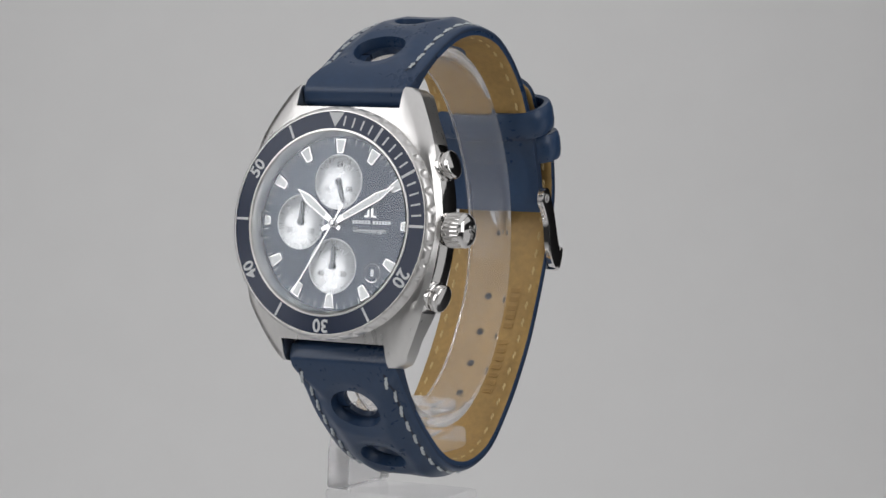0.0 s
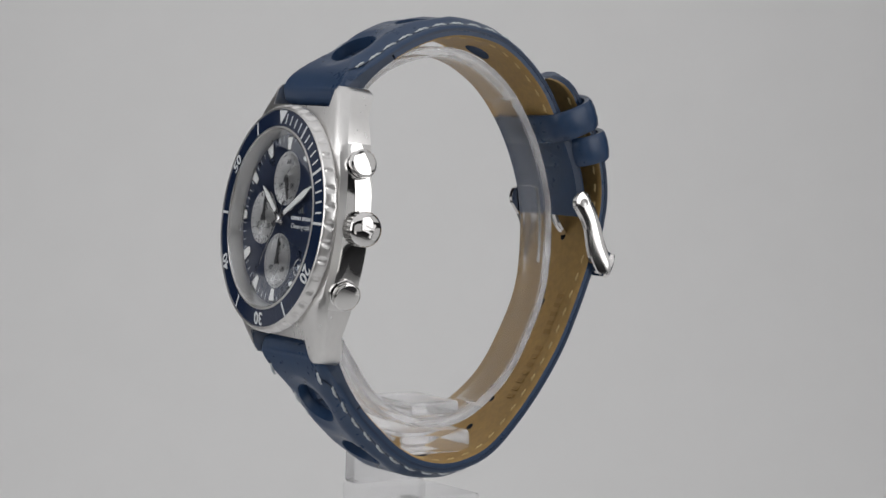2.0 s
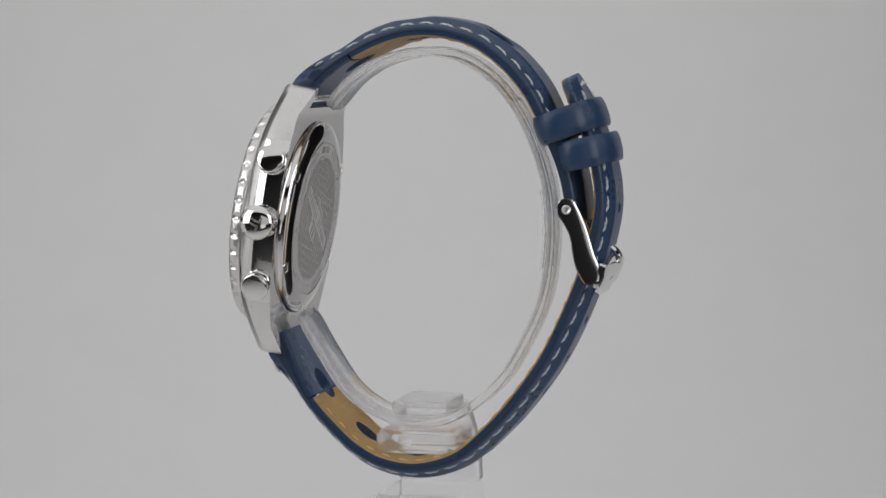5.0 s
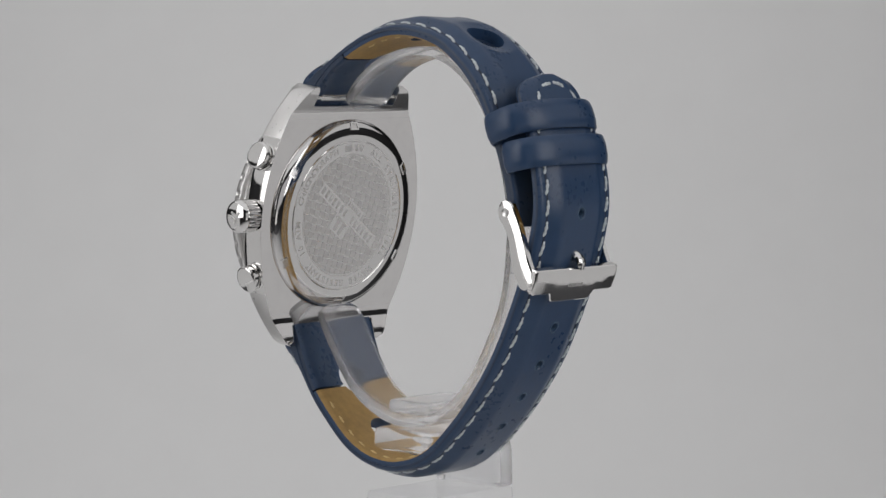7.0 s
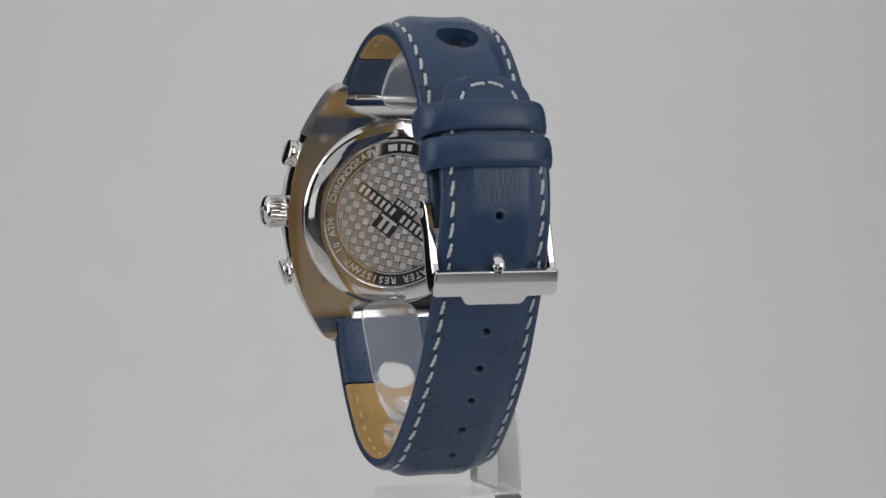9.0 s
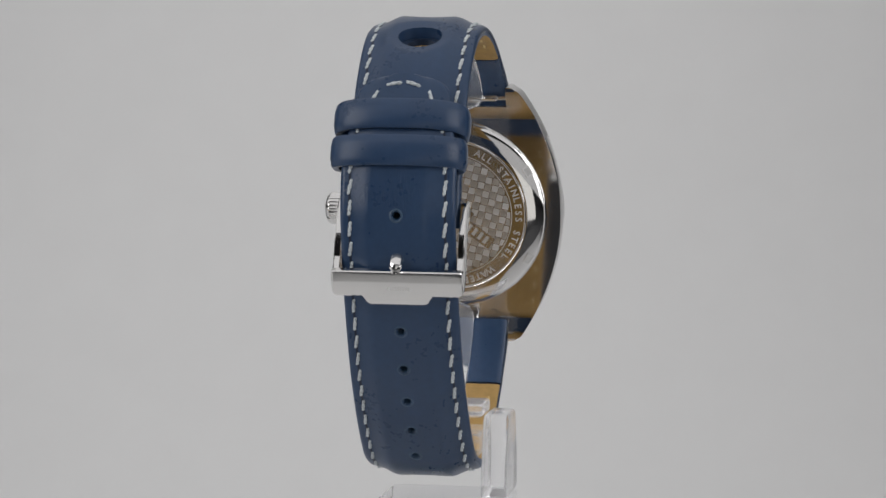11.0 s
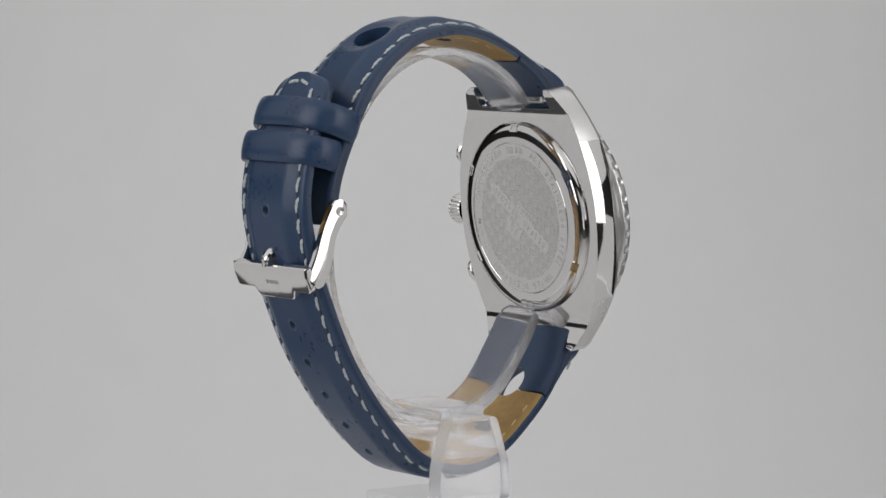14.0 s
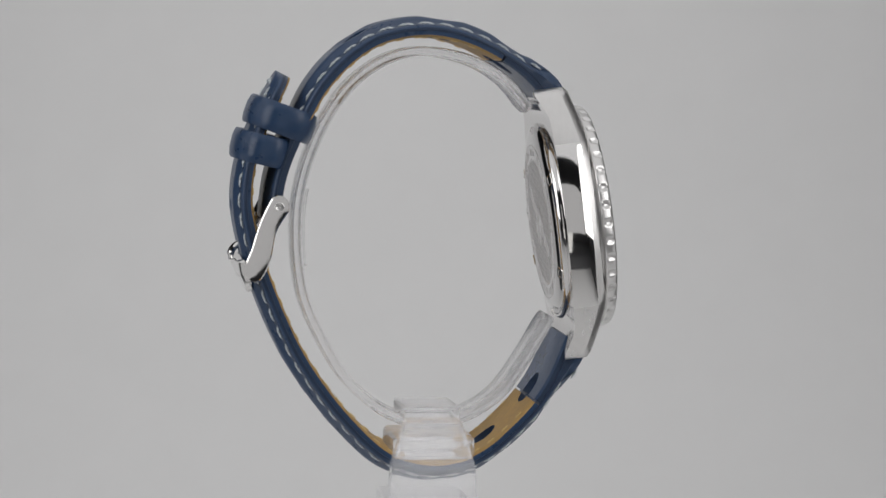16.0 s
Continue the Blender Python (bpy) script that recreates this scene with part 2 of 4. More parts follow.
# ---------- the watch ----------
watch = tagged(new("wristwatch"), "steel chronograph wristwatch with navy leather strap on a clear stand", "wristwatch")
CX = 1.55            # the watch's middle, off the turning axis
TILT = radians(7.4)
SX = 0.75            # the strap's middle
# case space: x to the right of the dial, y to its 12, z out of the crystal
CASE = Matrix(((-1, 0, 0, CX), (0, -math.sin(TILT), math.cos(TILT), 21.35), (0, math.cos(TILT), math.sin(TILT), 5.05), (0, 0, 0, 1)))
# the head sits turned a little on the strap
CASE = Matrix.Translation((CX, 24.0, 0)) @ Matrix.Rotation(radians(-1.4), 4, "Z") @ Matrix.Translation((-CX, -24.0, 0)) @ CASE
# back space: x to the right as seen from behind, z out of the case back
BACK = CASE @ Matrix(((-1, 0, 0, 0), (0, 1, 0, 0), (0, 0, -1, 0), (0, 0, 0, 1)))


def flank(u):
    return 20.0 - 0.0140 * u * u


def case_top(u):
    return 6.75 - (2.0 if u > 0 else 3.3) * max(0.0, (abs(u) - 13.5) / 10) ** 1.3


def case_bottom(u):
    return 0.5 - 0.43 * max(0.0, abs(u) - 18.6)


def build_case():
    GAP, END, TIP = 10.25, 19.9, 23.6
    bm = bmesh.new()
    us = sorted(set([round(-TIP + i * 2 * TIP / 60, 3) for i in range(61)] + [-END, END]))
    table, flanks = {}, set()

    def chamfer(u):
        # polished edge between the brushed front and the flank
        return 0.42 * max(0.0, 1 - (u / 13.5) ** 2) ** 0.6

    def vert(u, k, top):
        key = (u, k, top)
        if key not in table:
            w = flank(u)
            over = max(0.0, abs(u) - (TIP - 1.2)) / 1.2
            w -= 1.0 * over ** 2
            mid = max(GAP + 0.5, w - 2.4)
            sh = (w + mid) / 2 + 0.2
            ci = max(GAP + 0.25, math.sqrt(max(0.0, 17.0 ** 2 - u * u)))
            well = 1.6 * min(1.0, max(0.0, (16.0 - abs(u)) / 1.1))       # the seat of the dial, under the bezel
            if top and k in (0, 9):
                w -= chamfer(u)
            xs = (-w, -sh, -mid, -ci, -GAP, GAP, ci, mid, sh, w)
            drop = (1.75, 0.62, 0.08, 0.04, well, well, 0.04, 0.08, 0.62, 1.75)[k]
            h = case_top(u) - drop - 0.5 * over ** 2 if top else case_bottom(u) + 0.5 * over ** 2
            table[key] = bm.verts.new(CASE @ Vector((xs[k], u, h)))
        return table[key]

    def side(u, k, r):
        if r in (0, 4):
            return vert(u, k, r == 0)
        key = (u, k, r, "side")
        if key not in table:
            p, q = vert(u, k, True).co, vert(u, k, False).co
            f = (0, 0.24, 0.48, 0.74, 1)[r]
            swell = 0.16 * 4 * f * (1 - f) * max(0.0, 1 - (u / 19) ** 4) + chamfer(u) * (1 - f)
            out = CASE.to_3x3() @ Vector((math.copysign(swell, k - 4.5), 0, 0))
            table[key] = bm.verts.new(p.lerp(q, f) + out)
        return table[key]

    for a, b in zip(us, us[1:]):
        inner = abs((a + b) / 2) < END
        for k in (range(9) if inner else (0, 1, 2, 3, 5, 6, 7, 8)):
            bm.faces.new((vert(a, k, True), vert(a, k + 1, True), vert(b, k + 1, True), vert(b, k, True)))
            bm.faces.new((vert(a, k, False), vert(b, k, False), vert(b, k + 1, False), vert(a, k + 1, False)))
        for k in (0, 9) if inner else (0, 4, 5, 9):
            if k in (0, 9):
                # the flank swells a little between its edges
                for r in range(4):
                    flanks.add(bm.faces.new((side(a, k, r), side(b, k, r), side(b, k, r + 1), side(a, k, r + 1))))
            else:
                bm.faces.new((vert(a, k, True), vert(b, k, True), vert(b, k, False), vert(a, k, False)))
    for u, k in ((-END, 4), (END, 4)):
        bm.faces.new((vert(u, k, True), vert(u, k + 1, True), vert(u, k + 1, False), vert(u, k, False)))
    for u in (-TIP, TIP):
        for ks in ((0, 1, 2, 3, 4), (9, 8, 7, 6, 5)):
            bm.faces.new([vert(u, k, True) for k in ks] + [vert(u, k, False) for k in ks[::-1]] + [side(u, ks[0], r) for r in (3, 2, 1)])
    # brushed front, polished flanks and back
    bm.normal_update()
    bmesh.ops.recalc_face_normals(bm, faces=bm.faces[:])
    out, INV = CASE.to_3x3() @ Vector((0, 0, 1)), CASE.inverted()
    for f in bm.faces:
        d = f.normal.dot(out)
        lug = abs((INV @ f.calc_center_median()).y) > 14.2 and abs(d) < 0.4      # brushed lug sides, polished flank between them
        f.material_index = 1 if (d > 0.4 and f not in flanks) or lug else 2 if d < -0.9 else 0
    ob = part("case", bm, [STEEL, SATIN, FLATBACK], watch, "tonneau steel case, brushed front and polished flanks", 30)
    bevelled(ob, 0.45, 3, 35)
    # spring bars between the lugs
    for s in (1, -1):
        bm = bmesh.new()
        m = CASE @ Matrix.Translation((0, 21.6 * s, 0.2)) @ Matrix.Rotation(radians(90), 4, "Y")
        r = lathe(bm, [(0.5, -10.2), (0.5, -8.6), (0.75, -8.4), (0.75, 8.4), (0.5, 8.6), (0.5, 10.2)], m, 16)
        cap(bm, r[0])
        cap(bm, r[-1])
        part("spring_bar", bm, STEEL, watch)


FRONT = CASE @ Matrix.Translation((0, 0, -0.85))     # bezel, dial and crystal


def build_bezel():
    def wave(r, h, a):
        # forty oval notches round the edge
        return -0.42 * math.exp(-((h - 8.75) / 0.62) ** 4) * max(0.0, 1.25 * math.cos(40 * a) - 0.25) ** 0.8 if 19.0 < r and h > 7.0 else 0
    bm = bmesh.new()
    lathe(bm, [(17.0, 6.6), (18.7, 6.8), (19.0, 7.5), (19.6, 7.62), (19.74, 7.75), (19.78, 7.95), (19.76, 8.15), (19.74, 8.3), (19.7, 8.5), (19.66, 8.7), (19.6, 8.9), (19.54, 9.05), (19.48, 9.2), (19.4, 9.32), (19.25, 9.52), (18.95, 9.72), (18.8, 9.72), (18.75, 9.5),
               (15.9, 9.85), (15.85, 10.0), (15.55, 10.05), (15.4, 9.9), (15.35, 9.0), (15.3, 6.0)], FRONT, 600, wave)
    bezel = part("bezel", bm, BEZEL, watch, "rotating steel bezel with scalloped edge")
    bm = bmesh.new()
    lathe(bm, [(18.76, 9.55), (18.72, 9.60), (15.94, 9.93), (15.9, 9.88)], FRONT, 128)
    ins = part("bezel_insert", bm, INSERT, bezel, "glossy navy bezel insert ring")

    def h(r):
        return 9.93 - (r - 15.94) * 0.1187 + 0.012

    def radial(r0, r1, w0, w1, minute, name):
        m = FRONT @ Matrix.Rotation(-radians(6 * minute), 4, "Z")
        b = bmesh.new()
        lo = [(-w0 / 2, r0), (w0 / 2, r0), (w1 / 2, r1), (-w1 / 2, r1)]
        vs = [b.verts.new(m @ Vector((x, y, h(y) + d))) for d in (-0.02, 0.03) for x, y in lo]
        for q in ((3, 2, 1, 0), (4, 5, 6, 7), (0, 1, 5, 4), (1, 2, 6, 5), (2, 3, 7, 6), (3, 0, 4, 7)):
            b.faces.new([vs[i] for i in q])
        part(name, b, PRINT, ins)

    radial(16.2, 18.6, 0.1, 3.0, 0, "triangle_mark")
    for k in range(1, 16):
        long = k % 5 == 0
        radial(16.0 if long else 16.4, 18.6 if long else 18.1, 0.46 if long else 0.30, 0.46 if long else 0.30, k, "minute_mark")
    for k in (25, 35, 45, 55):
        radial(16.1, 18.65, 0.42, 0.42, k, "minute_mark")
    for k, text in ((20, "20"), (30, "30"), (40, "40"), (50, "50")):
        m = FRONT @ Matrix.Rotation(-radians(6 * k), 4, "Z") @ Matrix.Translation((0, 17.3, h(17.3) + 0.03)) @ Matrix.Rotation(radians(-6.8), 4, "X")
        part("numeral", letters(text, 3.1, m, 0.05, 1.0, 0.07), PRINT, ins)


def arc(r, a0, a1, n=24):
    return [(r * math.cos(a0 + (a1 - a0) * i / n), r * math.sin(a0 + (a1 - a0) * i / n)) for i in range(n + 1)]


DIAL_H = 7.35


def build_dial():
    bm = bmesh.new()
    r = lathe(bm, [(15.32, DIAL_H - 0.4), (15.32, DIAL_H), (0.4, DIAL_H)], FRONT, 96)
    cap(bm, r[0])
    cap(bm, r[-1])
    dial = part("dial", bm, DIALBLUE, watch, "dark blue dial with three silver subdials")
    bm = bmesh.new()
    lathe(bm, [(15.36, 9.9), (15.1, 9.6), (14.75, DIAL_H + 0.02), (15.31, DIAL_H + 0.02)], FRONT, 128)
    part("chapter_ring", bm, SATIN, dial, "grey steel flange round the dial")
    up = DIAL_H + 0.01
    turn = lambda minute: FRONT @ Matrix.Rotation(-radians(6 * minute), 4, "Z")
    # hour blocks with steel rims
    for k in range(12):
        r0, r1 = (11.9, 14.3) if k not in (3, 9) else (13.0, 14.3)
        m = turn(5 * k)
        bm = bmesh.new()
        slab(bm, [(-0.62, r0), (0.62, r0), (1.0, r1), (-1.0, r1)], m, up, up + 0.28)
        ix = part("hour_index", bm, STEEL, dial)
        bm = bmesh.new()
        slab(bm, [(-0.45, r0 + 0.16), (0.45, r0 + 0.16), (0.8, r1 - 0.16), (-0.8, r1 - 0.16)], m, up + 0.25, up + 0.32)
        part("lume", bm, LUME, ix)
    tick = bmesh.new()
    slab(tick, [(-0.07, 13.5), (0.07, 13.5), (0.07, 14.5), (-0.07, 14.5)], Matrix.Identity(4), 0, 0.03)
    tick = small_mesh("minute_tick", tick, PRINT)
    for k in range(60):
        if k % 5:
            piece("minute_tick", tick, place(turn(k) @ Matrix.Translation((0, 0, up))), dial)
    # subdials
    for cx, cy, big, nums, hand, marks in ((0, 7.05, 0, ((0, "24", 2.9), (120, "08", 2.5), (240, "16", 2.5)), 160, 24),
                                           (-7.0, 0, 0, ((125, "10", 2.6), (235, "20", 2.6)), 2, 30),
                                           (0, -7.2, 0, ((120, "20", 2.6), (240, "40", 2.6)), 1, 60)):
        m = FRONT @ Matrix.Translation((cx, cy, 0))
        bm = bmesh.new()
        r = lathe(bm, [(4.7, up - 0.1), (4.7, up + 0.07), (4.6, up + 0.10), (4.5, up + 0.04), (0.2, up + 0.04)], Matrix.Identity(4), 64)
        cap(bm, r[0])
        cap(bm, r[-1])
        sub = tagged(piece("subdial", small_mesh("subdial", bm, SILVER), place(m), dial), "round silver subdial with dark printing")
        off = sub.matrix_basis.inverted()
        bm = bmesh.new()
        for k in range(marks):
            long = k % (marks // 12 or 1) == 0
            slab(bm, [(-0.055, 3.75 if long else 4.05), (0.055, 3.75 if long else 4.05), (0.055, 4.5), (-0.055, 4.5)], m @ Matrix.Rotation(-2 * math.pi * k / marks, 4, "Z"), up + 0.04, up + 0.06)
        part("scale", bm, DARK, sub).matrix_parent_inverse = off
        for a, text, rr in nums:
            a = radians(a)
            part("numeral", letters(text, 1.35, m @ Matrix.Translation((rr * math.sin(a), rr * math.cos(a), up + 0.06)), 0.02), DARK, sub).matrix_parent_inverse = off
        bm = bmesh.new()
        mh = m @ Matrix.Rotation(-radians(hand), 4, "Z")
        slab(bm, [(-0.4, -0.5), (0.4, -0.5), (0.34, 3.0), (0.12, 3.9), (-0.12, 3.9), (-0.34, 3.0)], mh, up + 0.2, up + 0.3)
        r = lathe(bm, [(0.6, up + 0.1), (0.6, up + 0.36), (0.45, up + 0.42)], mh, 20)
        cap(bm, r[0])
        cap(bm, r[-1])
        part("subdial_hand", bm, GREYHAND, sub).matrix_parent_inverse = off
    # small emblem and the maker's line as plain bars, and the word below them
    bm = bmesh.new()
    for x0, x1, y0, y1 in ((6.15, 6.55, 1.3, 2.9), (5.6, 6.55, 1.3, 1.6), (6.9, 7.3, 1.3, 2.9), (6.9, 7.9, 1.3, 1.6)):
        slab(bm, [(x0, y0), (x1, y0), (x1, y1), (x0, y1)], FRONT, up, up + 0.05)
    part("emblem", bm, STEEL, dial)
    bm = bmesh.new()
    x = 3.3
    for k in range(13):
        w = 0.44 if k != 6 else 0.2
        if k != 6:
            slab(bm, [(x, 0.15), (x + w, 0.15), (x + w, 0.75), (x, 0.75)], FRONT, up, up + 0.03)
        x += w + 0.17
    part("print_bars", bm, PRINT, dial)
    part("dial_print", letters("Chronograph", 1.2, FRONT @ Matrix.Translation((6.8, -0.95, up + 0.015)), 0.03), PRINT, dial)
    # round date window
    m = FRONT @ Matrix.Translation((7.95, -8.0, 0))
    bm = bmesh.new()
    r = lathe(bm, [(1.65, up), (1.62, up + 0.06), (1.5, up + 0.04), (1.45, up + 0.02)], m, 40)
    win = part("date_window", bm, STEEL, dial)
    bm = bmesh.new()
    slab(bm, arc(1.42, 0, 2 * math.pi * 31 / 32, 31), m, up, up + 0.015)
    part("date_disc", bm, DIALBLUE, win)
    bm = bmesh.new()
    slab(bm, [(-0.3, -0.6), (0.3, -0.6), (0.3, 0.6), (-0.3, 0.6)], m, up + 0.015, up + 0.03)
    part("date_bar", bm, PRINT, win)
    # hands
    def hand(name, angle, length, width, hgt, tail):
        mh = FRONT @ Matrix.Rotation(-radians(angle), 4, "Z")
        bm = bmesh.new()
        out = [(-0.35, -tail), (0.35, -tail), (width * 0.62, 1.0), (width, length * 0.72), (0.05, length), (-0.05, length), (-width, length * 0.72), (-width * 0.62, 1.0)]
        slab(bm, out, mh, hgt, hgt + 0.12)
        ob = part(name, bm, STEEL, watch)
        bm = bmesh.new()
        slab(bm, [(-width * 0.5, 2.2), (width * 0.5, 2.2), (width * 0.72, length * 0.72), (0.04, length * 0.95), (-0.04, length * 0.95), (-width * 0.72, length * 0.72)], mh, hgt + 0.11, hgt + 0.17)
        part("lume", bm, LUME, ob)
        return ob
    hand("hour_hand", 306, 9.4, 0.8, up + 0.55, 1.6)
    hand("minute_hand", 60.5, 13.3, 0.8, up + 0.8, 2.4)
    mh = FRONT @ Matrix.Rotation(-radians(210), 4, "Z")
    bm = bmesh.new()
    slab(bm, [(-0.16, -3.6), (0.16, -3.6), (0.09, 13.9), (-0.09, 13.9)], mh, up + 1.05, up + 1.13)
    r = lathe(bm, [(0.75, up + 0.4), (0.75, up + 1.1), (0.5, up + 1.25)], mh, 24)
    cap(bm, r[-1])
    part("second_hand", bm, STEEL, watch)
    bm = bmesh.new()
    r = lathe(bm, [(15.36, 9.9), (15.36, 10.02), (15.1, 10.08), (8, 10.1), (0.3, 10.1)], FRONT, 96)
    r2 = lathe(bm, [(15.36, 9.9), (15.1, 9.96), (8, 9.98), (0.3, 9.98)], FRONT, 96)
    cap(bm, r[-1])
    cap(bm, r2[-1])
    bmesh.ops.remove_doubles(bm, verts=bm.verts[:], dist=0.001)
    ob = part("crystal", bm, CRYSTAL, watch, "flat clear watch crystal")
    ob.visible_shadow = False


def build_crown():
    m = CASE @ Matrix.Translation((0, 0, 3.0)) @ Matrix.Rotation(radians(90), 4, "Y")
    bm = bmesh.new()
    r = lathe(bm, [(1.9, 18.5), (1.9, 20.35), (2.8, 20.4), (3.0, 20.7), (3.0, 23.2), (2.97, 23.4), (2.75, 23.8), (2.3, 24.1), (1.7, 24.32), (0.9, 24.46), (0.15, 24.5)], m, 144,
              lambda r, h, a: -0.2 * (0.5 + 0.5 * math.cos(24 * a)) ** 2 if 2.99 < r else 0)
    cap(bm, r[0])
    cap(bm, r[-1])
    crown = part("crown", bm, STEEL, watch, "fluted polished steel crown")
    bm = bmesh.new()
    for x0, x1, y0, y1 in ((-0.55, -0.15, -0.9, 0.9), (-1.2, -0.15, -0.9, -0.5), (0.2, 0.6, -0.9, 0.9), (0.2, 1.3, -0.9, -0.5)):
        slab(bm, [(x0, y0), (x1, y0), (x1, y1), (x0, y1)], m @ Matrix.Rotation(radians(70), 4, "Z"), 24.1, 24.52)
    part("emblem", bm, SATIN, crown)
    for s, pu in ((1, 10.3), (-1, 10.9)):
        a = math.atan(2 * 0.0140 * pu)
        base = CASE @ Matrix.Translation((flank(pu) - 0.8, pu * s, 3.0)) @ Matrix.Rotation(a * s, 4, "Z") @ Matrix.Rotation(radians(90), 4, "Y")
        bm = bmesh.new()
        r = lathe(bm, [(2.5, 0), (2.5, 0.9), (2.35, 1.05), (1.9, 1.07), (1.9, 1.4), (2.3, 1.42), (2.42, 1.6), (2.42, 2.45), (2.3, 2.6), (2.05, 2.68), (0.2, 2.72)], base, 64)
        cap(bm, r[0])
        cap(bm, r[-1])
        part("pusher", bm, STEEL, watch, "round polished chronograph pusher")


def build_back():
    bm = bmesh.new()
    r = lathe(bm, [(17.5, -1.2), (17.45, -0.5), (17.4, -0.2), (17.22, 0.12), (16.92, 0.40), (16.5, 0.62), (15.95, 0.8), (15.3, 0.95), (14.7, 1.05), (14.1, 1.1), (13.95, 1.1), (13.85, 1.04), (13.75, 1.1), (11.25, 1.1), (0.3, 1.1)], BACK, 144)
    cap(bm, r[-1])
    back = part("case_back", bm, BACKSTEEL, watch, "mirror polished screwed steel case back with engraving", 26)
    for k in range(6):
        m = BACK @ Matrix.Rotation(radians(60 * k), 4, "Z") @ Matrix.Translation((0, 16.35, 0.66)) @ Matrix.Rotation(radians(-24), 4, "X")
        bm = bmesh.new()
        for x0, x1, y0, y1 in ((-0.95, -0.7, -0.7, 0.7), (0.7, 0.95, -0.7, 0.7), (-0.7, 0.7, -0.7, -0.48), (-0.7, 0.7, 0.48, 0.7)):
            slab(bm, [(x0, y0), (x1, y0), (x1, y1), (x0, y1)], m, -0.3, 0.12)
        nb = part("key_notch", bm, STEEL, back, "square key notch with a bright rim")
        bm = bmesh.new()
        slab(bm, [(-0.7, -0.48), (0.7, -0.48), (0.7, 0.48), (-0.7, 0.48)], m, -0.3, 0.03)
        part("notch_floor", bm, FIELD, nb)
    # words round the rim
    def rim(text, a0, a1, size=1.75):
        out = []
        for i, ch in enumerate(text):
            if ch == " ":
                continue
            a = radians(a0 + (a1 - a0) * i / max(1, len(text) - 1))
            m = BACK @ Matrix.Rotation(-a, 4, "Z") @ Matrix.Translation((0, 12.45, 1.105))
            out.append(letters(ch, size, m, 0.03, 1.0, 0.035))
        part("engraving", join(out), FROST, back)
    rim("CHRONOGRAPH", -77, -21)
    rim("ALL STAINLESS STEEL", 24, 128)
    rim("WATER RESISTANT", 146, 224)
    rim("10 ATM", 238, 264)
    bm = bmesh.new()
    for k in (-6, -3.5, 1, 4.5):
        slab(bm, [(-0.45, 11.85), (0.45, 11.85), (0.45, 13.05), (-0.45, 13.05)], BACK @ Matrix.Rotation(-radians(k * 1.6 + 2), 4, "Z"), 1.09, 1.12)
    part("engraving", bm, FROST, back)
    for ra, rb in ((11.15, 11.3), (13.55, 13.68)):
        bm = bmesh.new()
        lathe(bm, [(ra, 1.095), (ra, 1.12), (rb, 1.12), (rb, 1.095)], BACK, 96)
        part("engraved_ring", bm, FROST, back)
    # woven field of small tiles, cut off by the ring
    bm = bmesh.new()
    r = lathe(bm, [(11.1, 1.09), (11.1, 1.104), (0.3, 1.104)], BACK, 96)
    cap(bm, r[-1])
    part("field", bm, FIELD, back, "dark etched ground between the woven tiles")
    meshes = []
    side = [(-0.5, -0.5), (-0.17, -0.5), (0.17, -0.5), (0.5, -0.5), (0.5, -0.17), (0.5, 0.17), (0.5, 0.5), (0.17, 0.5), (-0.17, 0.5), (-0.5, 0.5), (-0.5, 0.17), (-0.5, -0.17)]
    for mt in (FROST, FROST_DULL):
        bm = bmesh.new()
        slab(bm, [(-0.6, -0.6), (0.6, -0.6), (0.6, 0.6), (-0.6, 0.6)], Matrix.Identity(4), 0, 0.03)
        meshes.append(small_mesh("tile", bm, mt))
    ta = radians(-14)
    for i in range(-9, 10):
        for j in range(-9, 10):
            # rows and columns step past one another as in a basket weave
            x, y = i * 1.32 + 0.13 * (j % 2), j * 1.32 + 0.13 * (i % 2)
            px, py = x * math.cos(ta) - y * math.sin(ta), x * math.sin(ta) + y * math.cos(ta)
            q = math.hypot(px, py)
            if q > 11.3:
                continue
            m = BACK @ Matrix.Translation((px, py, 1.1)) @ Matrix.Rotation(ta, 4, "Z") @ Matrix.Rotation(radians(1.3), 4, "X" if (i + j) % 2 else "Y")
            if q < 10.1:
                piece("tile", meshes[(i + j) % 2], place(m), back)
                continue
            out = []
            for u, v in side:
                gx, gy = x + 1.2 * u, y + 1.2 * v
                k = min(1.0, 10.95 / math.hypot(gx, gy))
                out.append((gx * k, gy * k))
            bm = bmesh.new()
            slab(bm, out, BACK @ Matrix.Rotation(ta, 4, "Z"), 1.1, 1.13)
            part("tile", bm, (FROST, FROST_DULL)[(i + j) % 2], back)
    # slanting dark plates carrying the maker's line as plain bars
    band = BACK @ Matrix.Rotation(radians(-36), 4, "Z")
    for x0, x1, y0, y1 in ((-9.2, 9.2, -1.15, 1.15), (-2.6, 1.8, -4.3, -1.16), (-1.6, 3.3, 1.16, 2.7)):
        bm = bmesh.new()
        slab(bm, [(x0, y0), (x1, y0), (x1, y1), (x0, y1)], band, 1.1, 1.165)
        part("engraved_plate", bm, BACKSTEEL, back)
    bars = [(-8.6 + 1.24 * k, -7.95 + 1.24 * k, -0.75, 0.75) for k in range(14) if k != 7]
    bars += [(-1.5, -0.7, -4.0, -1.9), (0.0, 0.8, -4.0, -1.9), (-2.2, 1.4, -1.88, -1.4)]
    bars += [(-1.2 + k * 0.85, -0.6 + k * 0.85, 1.45, 2.4) for k in range(5)]
